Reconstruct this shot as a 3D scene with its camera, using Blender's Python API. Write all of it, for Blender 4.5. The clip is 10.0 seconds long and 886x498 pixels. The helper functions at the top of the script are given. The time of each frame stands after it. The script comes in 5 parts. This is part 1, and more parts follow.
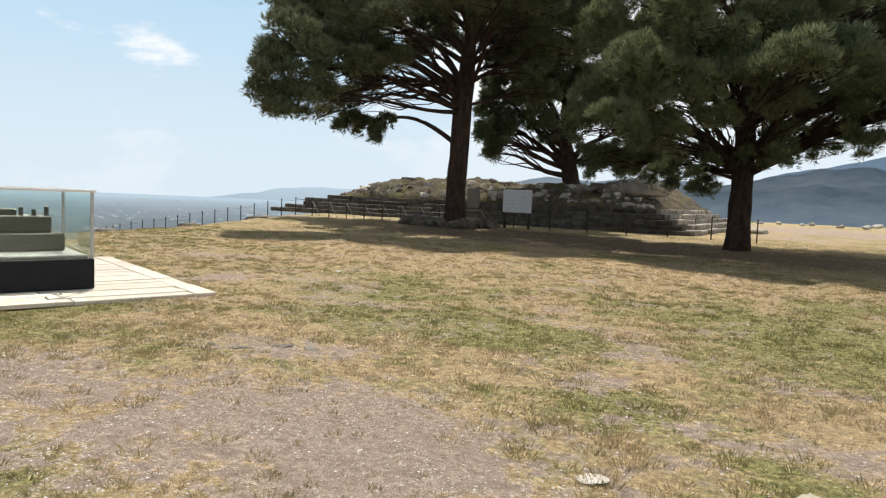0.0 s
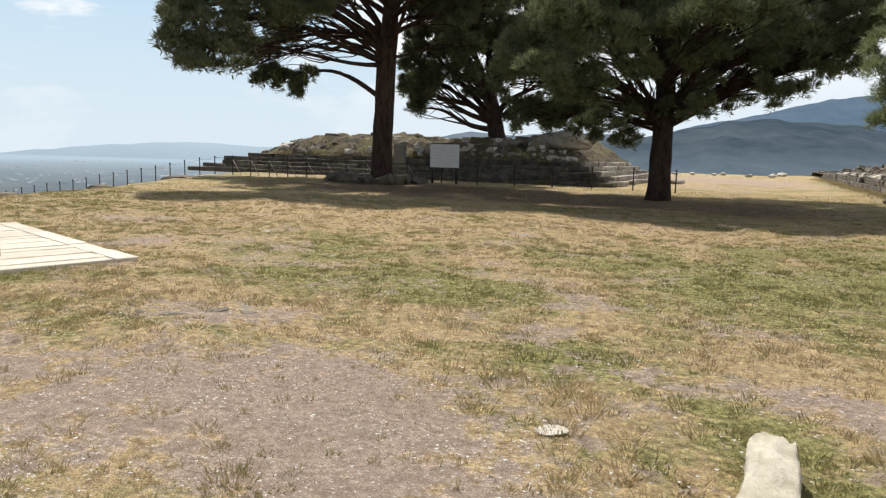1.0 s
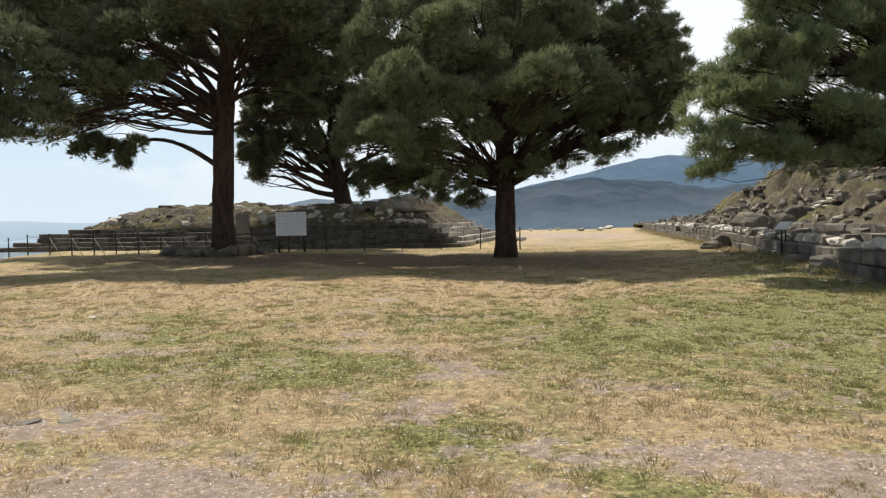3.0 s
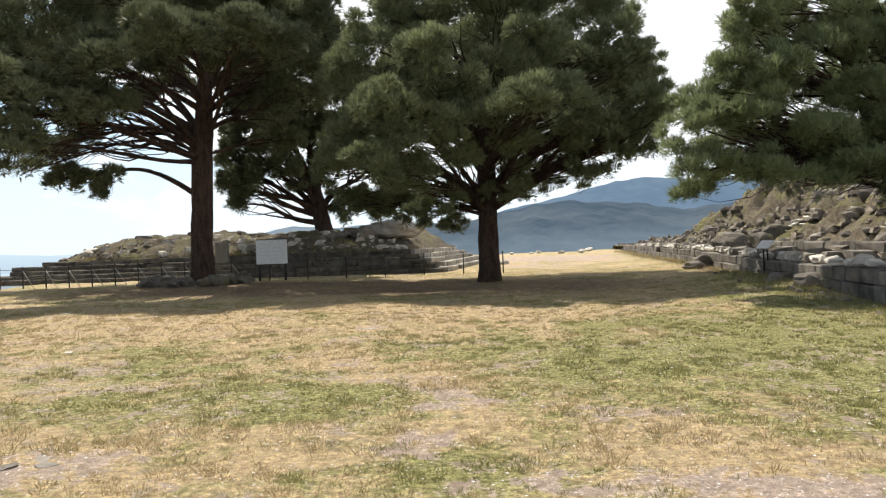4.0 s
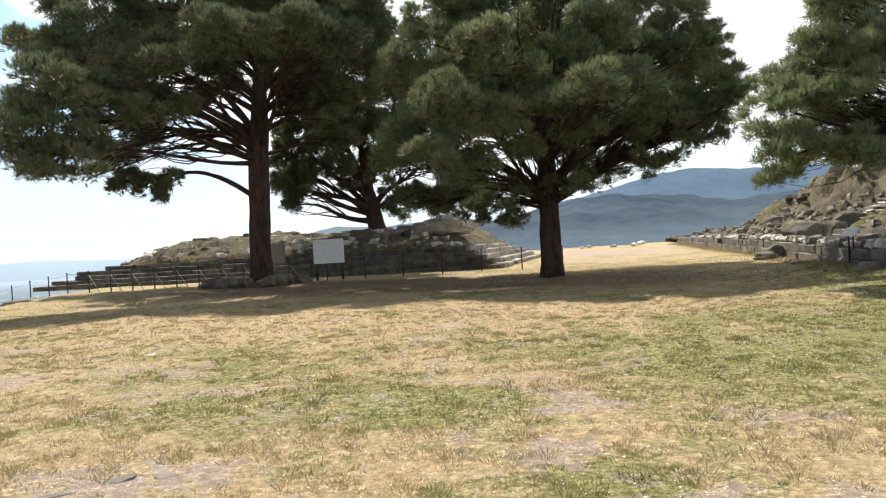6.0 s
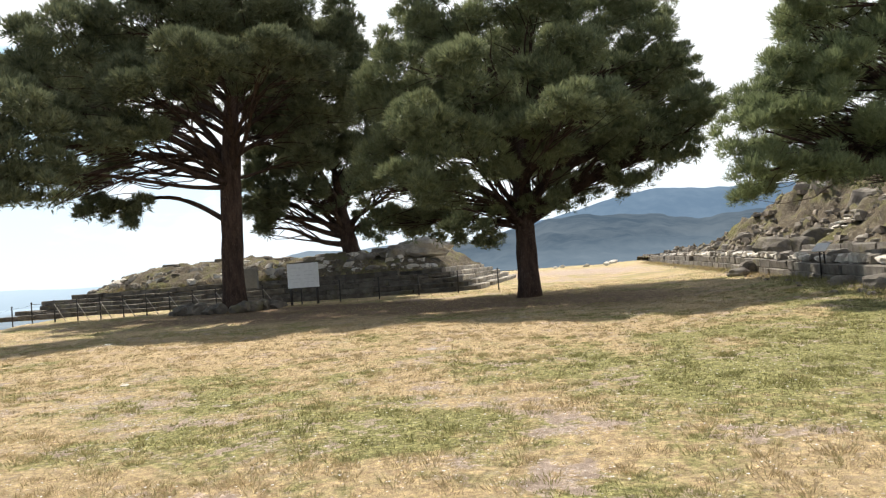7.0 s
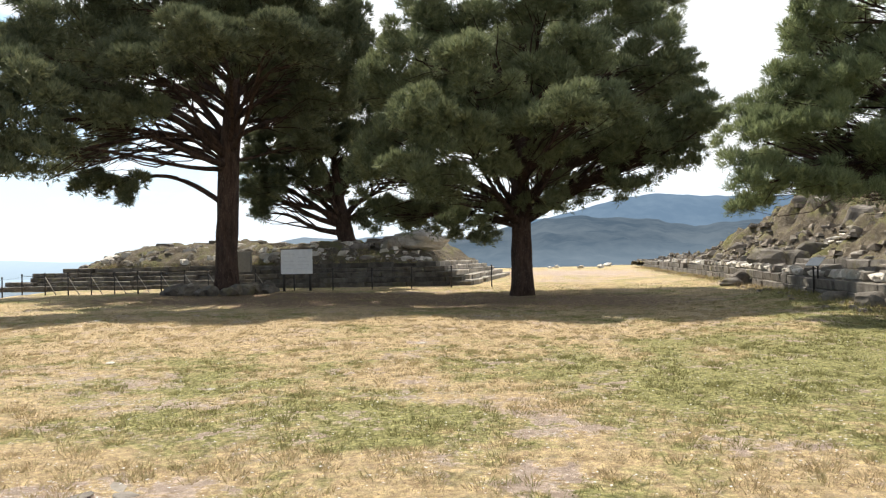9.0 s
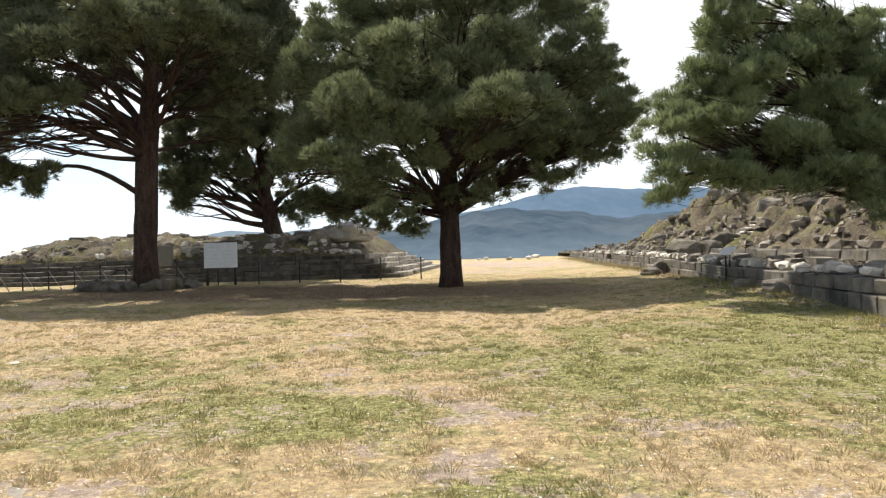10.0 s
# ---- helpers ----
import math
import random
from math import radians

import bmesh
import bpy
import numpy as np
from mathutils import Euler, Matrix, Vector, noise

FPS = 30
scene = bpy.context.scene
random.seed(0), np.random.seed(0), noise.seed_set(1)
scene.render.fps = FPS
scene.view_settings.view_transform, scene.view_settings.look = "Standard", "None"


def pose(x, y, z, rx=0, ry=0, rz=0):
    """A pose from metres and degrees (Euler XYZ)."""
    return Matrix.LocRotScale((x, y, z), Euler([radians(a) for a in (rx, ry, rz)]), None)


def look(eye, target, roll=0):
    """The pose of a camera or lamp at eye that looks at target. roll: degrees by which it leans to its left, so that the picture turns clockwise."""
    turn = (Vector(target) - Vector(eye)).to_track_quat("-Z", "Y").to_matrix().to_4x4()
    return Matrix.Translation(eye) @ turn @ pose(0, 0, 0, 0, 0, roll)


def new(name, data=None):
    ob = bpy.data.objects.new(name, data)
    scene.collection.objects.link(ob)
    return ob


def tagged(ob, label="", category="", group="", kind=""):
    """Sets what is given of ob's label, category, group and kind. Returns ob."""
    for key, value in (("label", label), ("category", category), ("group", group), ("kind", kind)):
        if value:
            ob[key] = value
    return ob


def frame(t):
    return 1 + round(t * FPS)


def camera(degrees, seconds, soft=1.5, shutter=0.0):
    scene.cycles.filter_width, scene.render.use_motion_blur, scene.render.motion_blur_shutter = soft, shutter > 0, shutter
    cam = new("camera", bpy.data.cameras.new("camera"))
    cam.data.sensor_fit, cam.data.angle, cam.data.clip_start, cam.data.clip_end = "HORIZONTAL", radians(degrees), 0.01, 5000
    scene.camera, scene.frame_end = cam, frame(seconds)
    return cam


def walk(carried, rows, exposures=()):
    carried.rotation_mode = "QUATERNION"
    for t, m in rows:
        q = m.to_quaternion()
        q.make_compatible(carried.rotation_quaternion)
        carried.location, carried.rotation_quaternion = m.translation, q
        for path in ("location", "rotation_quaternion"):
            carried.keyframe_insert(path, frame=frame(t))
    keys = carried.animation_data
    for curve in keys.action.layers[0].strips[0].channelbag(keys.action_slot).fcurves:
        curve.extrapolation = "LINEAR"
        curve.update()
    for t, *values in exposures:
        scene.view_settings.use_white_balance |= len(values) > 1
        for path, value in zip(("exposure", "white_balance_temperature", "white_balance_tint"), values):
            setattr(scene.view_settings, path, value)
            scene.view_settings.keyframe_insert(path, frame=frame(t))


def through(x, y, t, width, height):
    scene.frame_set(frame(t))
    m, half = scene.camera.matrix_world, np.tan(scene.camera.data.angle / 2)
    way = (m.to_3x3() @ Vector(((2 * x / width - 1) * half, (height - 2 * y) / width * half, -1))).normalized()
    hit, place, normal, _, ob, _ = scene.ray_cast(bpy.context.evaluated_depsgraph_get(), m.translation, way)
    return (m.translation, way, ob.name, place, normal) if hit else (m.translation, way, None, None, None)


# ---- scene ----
import itertools

cam = camera(66.8, 10.0, soft=1.25)
PATH = [
    (0, (-0.061, 0.377, 1.723), (-0.746, 2.25, 1.566), 2.4),
    (0.5, (-0.138, 0.432, 1.705), (-0.771, 2.319, 1.502), 2.2),
    (1, (-0.274, 0.497, 1.684), (-0.74, 2.421, 1.406), 1.5),
    (1.5, (-0.343, 0.594, 1.686), (-0.748, 2.53, 1.388), 0.9),
    (2, (-0.356, 0.787, 1.7), (-0.703, 2.751, 1.541), 0.7),
    (2.5, (-0.44, 0.927, 1.67), (-0.576, 2.919, 1.553), 0.5),
    (4, (-0.664, 1.202, 1.669), (-0.63, 3.202, 1.656), -2.1),
    (4.5, (-0.806, 1.347, 1.663), (-0.751, 3.346, 1.659), -2.6),
    (5, (-1.042, 1.478, 1.655), (-0.926, 3.474, 1.675), -3.2),
    (5.5, (-1.24, 1.567, 1.654), (-1.363, 3.563, 1.625), -3.0),
    (7, (-1.573, 1.814, 1.635), (-1.58, 3.813, 1.681), -4.3),
    (7.5, (-1.592, 1.809, 1.654), (-1.671, 3.807, 1.716), -3.5),
    (8, (-1.577, 1.859, 1.644), (-1.703, 3.855, 1.693), -2.4),
    (8.5, (-1.564, 1.87, 1.645), (-1.625, 3.868, 1.679), -1.4),
    (9, (-1.56, 1.867, 1.647), (-1.554, 3.867, 1.674), -1.2),
    (9.5, (-1.542, 1.873, 1.637), (-1.499, 3.872, 1.657), -1.4),
    (10, (-1.465, 1.884, 1.619), (-1.255, 3.873, 1.619), -1.6),
]
EXPOSURES = [(0, 0.24), (2.5, 0.17), (4.0, 0.62), (5.5, 0.70), (7.5, 0.72), (10, 0.76)]
walk(cam, [(t, look(eye, target, roll)) for t, eye, target, roll in PATH], EXPOSURES)

# ---------------------------------------------------------------- light
SUN_FROM = Vector((-0.31, 0.62, 1.0)).normalized()
sun_data = bpy.data.lights.new("sun", "SUN")
sun_data.energy, sun_data.angle, sun_data.color = 4.3, radians(0.6), (1.0, 0.93, 0.82)
sun = new("sun", sun_data)
sun.matrix_world = look(SUN_FROM * 200, (0, 0, 0))

world = bpy.data.worlds.new("world")
scene.world = world
world.use_nodes = True
wt = world.node_tree
wt.nodes.clear()


def wnode(kind, **values):
    n = wt.nodes.new(kind)
    for k, v in values.items():
        n.inputs[k].default_value = v
    return n


sky = wt.nodes.new("ShaderNodeTexSky")
sky.sky_type, sky.sun_disc = "NISHITA", False
sky.sun_elevation, sky.sun_rotation = math.asin(SUN_FROM.z), math.atan2(SUN_FROM.x, SUN_FROM.y) % (2 * math.pi)
sky.dust_density, sky.air_density = 2.0, 1.0
skyscale = wt.nodes.new("ShaderNodeVectorMath")
skyscale.operation = "SCALE"
skyscale.inputs["Scale"].default_value = 0.06
wt.links.new(sky.outputs[0], skyscale.inputs[0])
coord = wt.nodes.new("ShaderNodeTexCoord")
stretch = wt.nodes.new("ShaderNodeMapping")
stretch.inputs["Scale"].default_value = (1.0, 1.0, 2.6)
stretch.inputs["Location"].default_value = (0.35, 0.1, 0.0)
wt.links.new(coord.outputs["Generated"], stretch.inputs[0])
cloud = wnode("ShaderNodeTexNoise", Scale=4.6, Detail=9.0, Roughness=0.58, Distortion=0.15)
wt.links.new(stretch.outputs[0], cloud.inputs["Vector"])
split = wt.nodes.new("ShaderNodeSeparateXYZ")
wt.links.new(coord.outputs["Generated"], split.inputs[0])


def wmath(op, a, b):
    n = wt.nodes.new("ShaderNodeMath")
    n.operation = op
    for i, v in enumerate((a, b)):
        if isinstance(v, (int, float)):
            n.inputs[i].default_value = v
        else:
            wt.links.new(v, n.inputs[i])
    return n.outputs[0]


def wramp(src, lo, hi, a, b):
    n = wnode("ShaderNodeMapRange", **{"From Min": lo, "From Max": hi, "To Min": a, "To Max": b})
    n.interpolation_type = "SMOOTHSTEP"
    wt.links.new(src, n.inputs["Value"])
    return n.outputs[0]


def wmix(fac, a, b):
    n = wt.nodes.new("ShaderNodeMix")
    n.data_type = "RGBA"
    for key, v in (("Factor", fac), ("A", a), ("B", b)):
        if isinstance(v, tuple):
            n.inputs[key].default_value = (*v, 1)
        else:
            wt.links.new(v, n.inputs[key])
    return n.outputs["Result"]


# clouds bank up in the north and east, the south stays clear and deep blue
north = wramp(split.outputs["Y"], -0.25, 0.45, 0.0, 1.0)
east = wramp(split.outputs["X"], -0.50, 0.12, -0.04, 0.26)
cover = wramp(wmath("ADD", wmath("ADD", cloud.outputs[0], east), wmath("MULTIPLY", north, 0.10)), 0.575, 0.70, 0.0, 0.95)
cover = wmath("MULTIPLY", wmath("MULTIPLY", cover, wramp(split.outputs["Z"], 0.38, 0.75, 1.0, 0.12)), wramp(split.outputs["Z"], 0.04, 0.16, 0.25, 1.0))
clear = wmix(wmath("MULTIPLY", north, wramp(split.outputs["Z"], 0.32, 0.70, 0.85, 0.0)), skyscale.outputs[0], (0.42, 0.64, 0.83))
haze = wmath("MULTIPLY", wramp(split.outputs["Z"], 0.0, 0.34, 0.9, 0.0), wramp(split.outputs["Y"], -0.6, 0.5, 0.25, 1.0))
sky_col = wmix(cover, wmix(haze, clear, (0.64, 0.73, 0.80)), (0.84, 0.86, 0.88))
wback = wnode("ShaderNodeBackground", Strength=1.0)
wout = wt.nodes.new("ShaderNodeOutputWorld")
wt.links.new(sky_col, wback.inputs["Color"])
wt.links.new(wback.outputs[0], wout.inputs["Surface"])


# ---------------------------------------------------------------- materials
class Mat:
    """A small builder for one node material."""

    def __init__(self, name):
        self.m = bpy.data.materials.new(name)
        self.m.use_nodes = True
        self.t = self.m.node_tree
        self.b = self.t.nodes["Principled BSDF"]
        self.out = self.t.nodes["Material Output"]
        self.geo = self.t.nodes.new("ShaderNodeNewGeometry")
        self.pos = self.geo.outputs["Position"]

    def node(self, kind, **values):
        n = self.t.nodes.new(kind)
        for k, v in values.items():
            n.inputs[k].default_value = v
        return n

    def link(self, a, b):
        self.t.links.new(a, b)

    def noise(self, scale, detail=4.0, rough=0.55, stretch=(1, 1, 1), local=False):
        n = self.node("ShaderNodeTexNoise", Scale=scale, Detail=detail, Roughness=rough)
        mp = self.node("ShaderNodeMapping", Scale=stretch)
        src = self.t.nodes.new("ShaderNodeTexCoord").outputs["Object"] if local else self.pos
        self.link(src, mp.inputs[0])
        self.link(mp.outputs[0], n.inputs["Vector"])
        return n.outputs[0]

    def ramp(self, src, lo, hi, a=0.0, b=1.0):
        n = self.node("ShaderNodeMapRange", **{"From Min": lo, "From Max": hi, "To Min": a, "To Max": b})
        self.link(src, n.inputs["Value"])
        return n.outputs[0]

    def mix(self, fac, a, b):
        n = self.t.nodes.new("ShaderNodeMix")
        n.data_type = "RGBA"
        for key, v in (("Factor", fac), ("A", a), ("B", b)):
            if isinstance(v, (tuple, float, int)):
                n.inputs[key].default_value = (*v, 1) if isinstance(v, tuple) else v
            else:
                self.link(v, n.inputs[key])
        return n.outputs["Result"]

    def math(self, op, a, b=0.0):
        n = self.t.nodes.new("ShaderNodeMath")
        n.operation = op
        for i, v in enumerate((a, b)):
            if isinstance(v, (float, int)):
                n.inputs[i].default_value = v
            else:
                self.link(v, n.inputs[i])
        return n.outputs[0]

    def spot(self, x, y, rx, ry, turn=0.0):
        """1 in the middle of a soft ellipse on the plan, 0 outside."""
        mp = self.node("ShaderNodeMapping", Location=(x, y, 0), Rotation=(0, 0, radians(turn)), Scale=(rx, ry, 1e6))
        mp.vector_type = "TEXTURE"
        self.link(self.pos, mp.inputs[0])
        ln = self.t.nodes.new("ShaderNodeVectorMath")
        ln.operation = "LENGTH"
        self.link(mp.outputs[0], ln.inputs[0])
        return self.ramp(ln.outputs["Value"], 0.35, 1.15, 1.0, 0.0)

    def finish(self, colour, rough=0.85, bump=None, strength=0.4, dist=0.02, spec=0.3, metal=0.0):
        if isinstance(colour, tuple):
            self.b.inputs["Base Color"].default_value = (*colour, 1)
        else:
            self.link(colour, self.b.inputs["Base Color"])
        self.b.inputs["Roughness"].default_value = rough
        self.b.inputs["Metallic"].default_value = metal
        self.b.inputs["Specular IOR Level"].default_value = spec
        if bump is not None:
            n = self.node("ShaderNodeBump", Strength=strength, Distance=dist)
            self.link(bump, n.inputs["Height"])
            self.link(n.outputs[0], self.b.inputs["Normal"])
        return self.m


def meadow_cover(k):
    """Masks of the meadow: how green, how straw-pale, how bare."""
    big, mid, small = k.noise(0.30, 5, 0.6), k.noise(1.1, 6, 0.62), k.noise(4.2, 6, 0.66)
    green = k.math("ADD", k.ramp(big, 0.36, 0.64, -0.38, 0.38), k.ramp(mid, 0.36, 0.64, -0.36, 0.46))
    green = k.math("ADD", green, k.ramp(small, 0.36, 0.64, -0.34, 0.34))
    for x, y, rx, ry, turn in GREEN:
        green = k.math("ADD", green, k.math("MULTIPLY", k.spot(x, y, rx, ry, turn), 0.45))
    for x, y, rx, ry, turn in STRAW:
        green = k.math("SUBTRACT", green, k.math("MULTIPLY", k.spot(x, y, rx, ry, turn), 0.5))
    bare = k.math("ADD", k.ramp(k.noise(0.75, 5, 0.6), 0.38, 0.64, -0.60, 0.18), k.ramp(small, 0.36, 0.64, -0.42, 0.42))
    for x, y, rx, ry, turn in BARE:
        bare = k.math("ADD", bare, k.math("MULTIPLY", k.spot(x, y, rx, ry, turn), 0.49))
    return green, bare, mid, small


def ground_material():
    k = Mat("dry_meadow")
    green, bare, mid, small = meadow_cover(k)
    fine, vfine = k.noise(17, 5, 0.72), k.noise(80, 3, 0.7)
    straw = k.mix(k.ramp(small, 0.36, 0.64), (0.345, 0.243, 0.144), (0.50, 0.385, 0.248))
    straw = k.mix(k.ramp(fine, 0.40, 0.62), straw, (0.41, 0.325, 0.175))
    herb = k.mix(k.ramp(fine, 0.36, 0.64), (0.165, 0.166, 0.064), (0.315, 0.290, 0.127))
    dirt = k.mix(k.ramp(fine, 0.36, 0.66), (0.345, 0.268, 0.214), (0.47, 0.378, 0.310))
    dirt = k.mix(k.ramp(vfine, 0.60, 0.72), dirt, (0.55, 0.49, 0.42))
    dirt = k.mix(k.ramp(vfine, 0.40, 0.30), dirt, (0.22, 0.175, 0.14))
    base = k.mix(k.ramp(green, -0.08, 0.45), straw, herb)
    base = k.mix(k.ramp(k.math("ADD", bare, k.ramp(fine, 0.35, 0.65, -0.15, 0.15)), 0.0, 0.28), base, dirt)
    # fallen needles under the pines, painted darker to deepen the pines' shadows
    litter_shade = k.math("ADD", k.ramp(small, 0.36, 0.64, -0.35, 0.25), k.ramp(fine, 0.36, 0.64, -0.2, 0.2))
    for x, y, rx, ry, turn in LITTER_SHADE:
        litter_shade = k.math("ADD", litter_shade, k.math("MULTIPLY", k.spot(x, y, rx, ry, turn), 0.8))
    base = k.mix(k.ramp(litter_shade, 0.1, 0.6), base, (0.16, 0.110, 0.074))
    # grain: tussocks, crumbs and pebbles
    tussock = k.noise(7.5, 5, 0.75)
    grain = k.math("MULTIPLY", k.ramp(tussock, 0.34, 0.66, 0.78, 1.40), k.ramp(fine, 0.36, 0.64, 0.76, 1.42))
    grain = k.math("MULTIPLY", grain, k.ramp(vfine, 0.36, 0.64, 0.78, 1.24))
    worn = k.ramp(bare, 0.05, 0.4, 0.0, 0.65)
    grain = k.math("ADD", k.math("MULTIPLY", grain, k.math("SUBTRACT", 1.0, worn)), worn)
    hsv = k.t.nodes.new("ShaderNodeHueSaturation")
    k.link(grain, hsv.inputs["Value"])
    k.link(base, hsv.inputs["Color"])
    h = k.math("ADD", k.math("MULTIPLY", fine, 0.8), k.math("MULTIPLY", vfine, 0.4))
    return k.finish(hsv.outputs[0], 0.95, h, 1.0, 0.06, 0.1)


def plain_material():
    """Far plain and slopes: glowing colours, with haze painted in by distance."""
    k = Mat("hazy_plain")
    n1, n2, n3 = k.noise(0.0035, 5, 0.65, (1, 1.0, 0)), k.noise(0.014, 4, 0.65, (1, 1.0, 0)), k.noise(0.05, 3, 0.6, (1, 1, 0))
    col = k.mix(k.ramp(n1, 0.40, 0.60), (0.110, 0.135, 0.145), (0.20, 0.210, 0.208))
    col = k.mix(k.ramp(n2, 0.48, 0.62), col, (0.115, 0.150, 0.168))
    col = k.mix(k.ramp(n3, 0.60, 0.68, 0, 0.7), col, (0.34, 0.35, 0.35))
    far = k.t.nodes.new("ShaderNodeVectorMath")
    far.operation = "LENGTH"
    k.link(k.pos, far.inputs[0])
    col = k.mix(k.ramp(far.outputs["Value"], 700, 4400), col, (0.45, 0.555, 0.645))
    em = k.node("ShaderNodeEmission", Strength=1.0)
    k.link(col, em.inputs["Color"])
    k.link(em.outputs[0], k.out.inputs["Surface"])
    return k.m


# Ridges glow in blued colours with the haze painted in, paler towards the foot.
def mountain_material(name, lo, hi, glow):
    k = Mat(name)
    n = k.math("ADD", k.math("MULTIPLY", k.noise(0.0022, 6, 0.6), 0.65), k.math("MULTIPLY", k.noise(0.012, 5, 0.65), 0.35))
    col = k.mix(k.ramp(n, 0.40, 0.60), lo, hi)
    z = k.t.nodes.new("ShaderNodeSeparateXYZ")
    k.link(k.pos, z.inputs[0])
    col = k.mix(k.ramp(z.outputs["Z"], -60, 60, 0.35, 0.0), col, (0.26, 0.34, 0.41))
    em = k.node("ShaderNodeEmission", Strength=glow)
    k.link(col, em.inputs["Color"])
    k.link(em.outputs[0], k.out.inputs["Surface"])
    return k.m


def stone_material(name, a, b, stain, moss=0.0, scale=1.0):
    k = Mat(name)
    info = k.t.nodes.new("ShaderNodeObjectInfo")
    n1, n2 = k.noise(2.2 * scale, 6, 0.65), k.noise(22 * scale, 5, 0.7)
    col = k.mix(k.ramp(n1, 0.36, 0.64), a, b)
    col = k.mix(k.ramp(n2, 0.55, 0.75, 0, 0.75), col, stain)
    col = k.mix(k.ramp(k.noise(0.9 * scale, 4, 0.7), 0.55, 0.7, 0, moss), col, (0.20, 0.185, 0.06))
    tone = k.ramp(info.outputs["Random"], 0, 1, 0.72, 1.25)
    hsv = k.t.nodes.new("ShaderNodeHueSaturation")
    k.link(tone, hsv.inputs["Value"])
    k.link(col, hsv.inputs["Color"])
    h = k.math("ADD", n1, k.math("MULTIPLY", n2, 0.5))
    return k.finish(hsv.outputs[0], 0.9, h, 0.7, 0.04, 0.2)


def bark_material(name, a, b):
    k = Mat(name)
    n1 = k.noise(5.0, 6, 0.7, (1, 1, 0.28))
    n2 = k.noise(26, 4, 0.7, (1, 1, 0.4))
    col = k.mix(k.ramp(n1, 0.38, 0.62), a, b)
    col = k.mix(k.ramp(n2, 0.56, 0.72, 0, 0.7), col, (0.23, 0.19, 0.16))
    return k.finish(col, 0.95, k.math("ADD", n1, k.math("MULTIPLY", n2, 0.35)), 1.0, 0.09, 0.1)


def leaf_material(name, dark, light, through):
    k = Mat(name)
    r = k.ramp(k.geo.outputs["Random Per Island"], 0, 1)
    patch = k.ramp(k.noise(0.55, 3, 0.6), 0.35, 0.65)
    col = k.mix(k.math("ADD", k.math("MULTIPLY", r, 0.6), k.math("MULTIPLY", patch, 0.4)), dark, light)
    k.finish(col, 0.55, None, spec=0.25)
    tr = k.t.nodes.new("ShaderNodeBsdfTranslucent")
    k.link(col, tr.inputs["Color"])
    mx = k.node("ShaderNodeMixShader", Fac=through)
    k.link(k.b.outputs[0], mx.inputs[1])
    k.link(tr.outputs[0], mx.inputs[2])
    k.link(mx.outputs[0], k.out.inputs["Surface"])
    return k.m


def grass_material():
    k = Mat("grass_blades")
    r = k.geo.outputs["Random Per Island"]
    green, bare, mid, small = meadow_cover(k)
    cover = k.math("ADD", green, k.ramp(r, 0, 1, -0.35, 0.35))
    straw = k.mix(r, (0.355, 0.268, 0.145), (0.55, 0.450, 0.270))
    herb = k.mix(r, (0.150, 0.155, 0.054), (0.345, 0.322, 0.138))
    col = k.mix(k.ramp(cover, -0.12, 0.5), straw, herb)
    k.finish(col, 0.7, None, spec=0.2)
    tr = k.t.nodes.new("ShaderNodeBsdfTranslucent")
    k.link(col, tr.inputs["Color"])
    mx = k.node("ShaderNodeMixShader", Fac=0.3)
    k.link(k.b.outputs[0], mx.inputs[1])
    k.link(tr.outputs[0], mx.inputs[2])
    k.link(mx.outputs[0], k.out.inputs["Surface"])
    return k.m


def plain_paint(name, colour, rough=0.5, metal=0.0, vary=0.12):
    k = Mat(name)
    n = k.noise(7, 5, 0.65)
    dark = tuple(c * (1 - vary) for c in colour)
    light = tuple(min(1, c * (1 + vary)) for c in colour)
    return k.finish(k.mix(k.ramp(n, 0.35, 0.65), dark, light), rough, k.noise(60, 3), 0.12, 0.004, 0.4, metal)


def glass_material():
    k = Mat("case_glass")
    k.b.inputs["Base Color"].default_value = (0.90, 0.97, 0.95, 1)
    k.b.inputs["Roughness"].default_value = 0.02
    k.b.inputs["IOR"].default_value = 1.45
    k.b.inputs["Transmission Weight"].default_value = 1.0
    return k.m


# soft ellipses on the plan: x, y, half length, half width, turn
GREEN = [(-3.1, 9.2, 2.0, 1.3, 8), (-1.7, 8.3, 1.5, 1.1, 0), (-0.9, 6.2, 0.9, 0.8, 20), (2.6, 8.8, 2.8, 2.4, 0), (4.5, 13.0, 5.0, 4.6, 0), (1.6, 11.0, 2.6, 1.8, 0), (6.2, 10.0, 3.5, 4.0, 0), (8.6, 17.5, 2.2, 5.0, -12), (10.2, 24.0, 1.8, 5.0, -12), (0.95, 4.0, 0.5, 0.9, 0),
         (-4.6, 10.9, 1.6, 0.5, 10), (-13.5, 35.5, 4.0, 2.2, 0), (-7.2, 7.6, 1.6, 0.5, 25)]
BARE = [(-4.2, 4.2, 2.8, 1.7, 0), (-2.4, 4.7, 1.7, 1.5, 0), (-4.1, 6.5, 1.3, 0.7, 15), (-1.2, 3.9, 1.3, 1.1, 0), (1.5, 5.4, 1.5, 0.55, -14), (0.0, 5.75, 0.8, 0.4, 0), (2.6, 4.6, 1.6, 0.8, -20),
        (-0.75, 7.0, 0.45, 0.7, -20), (-1.6, 9.75, 1.0, 0.4, 0), (-0.5, 8.3, 0.5, 0.5, 0), (-5.3, 9.9, 1.1, 0.6, 10), (-7.6, 11.2, 2.2, 0.9, 20), (-11.0, 14.5, 2.0, 0.8, 10), (-1.97, 14.9, 0.6, 0.4, 0)]
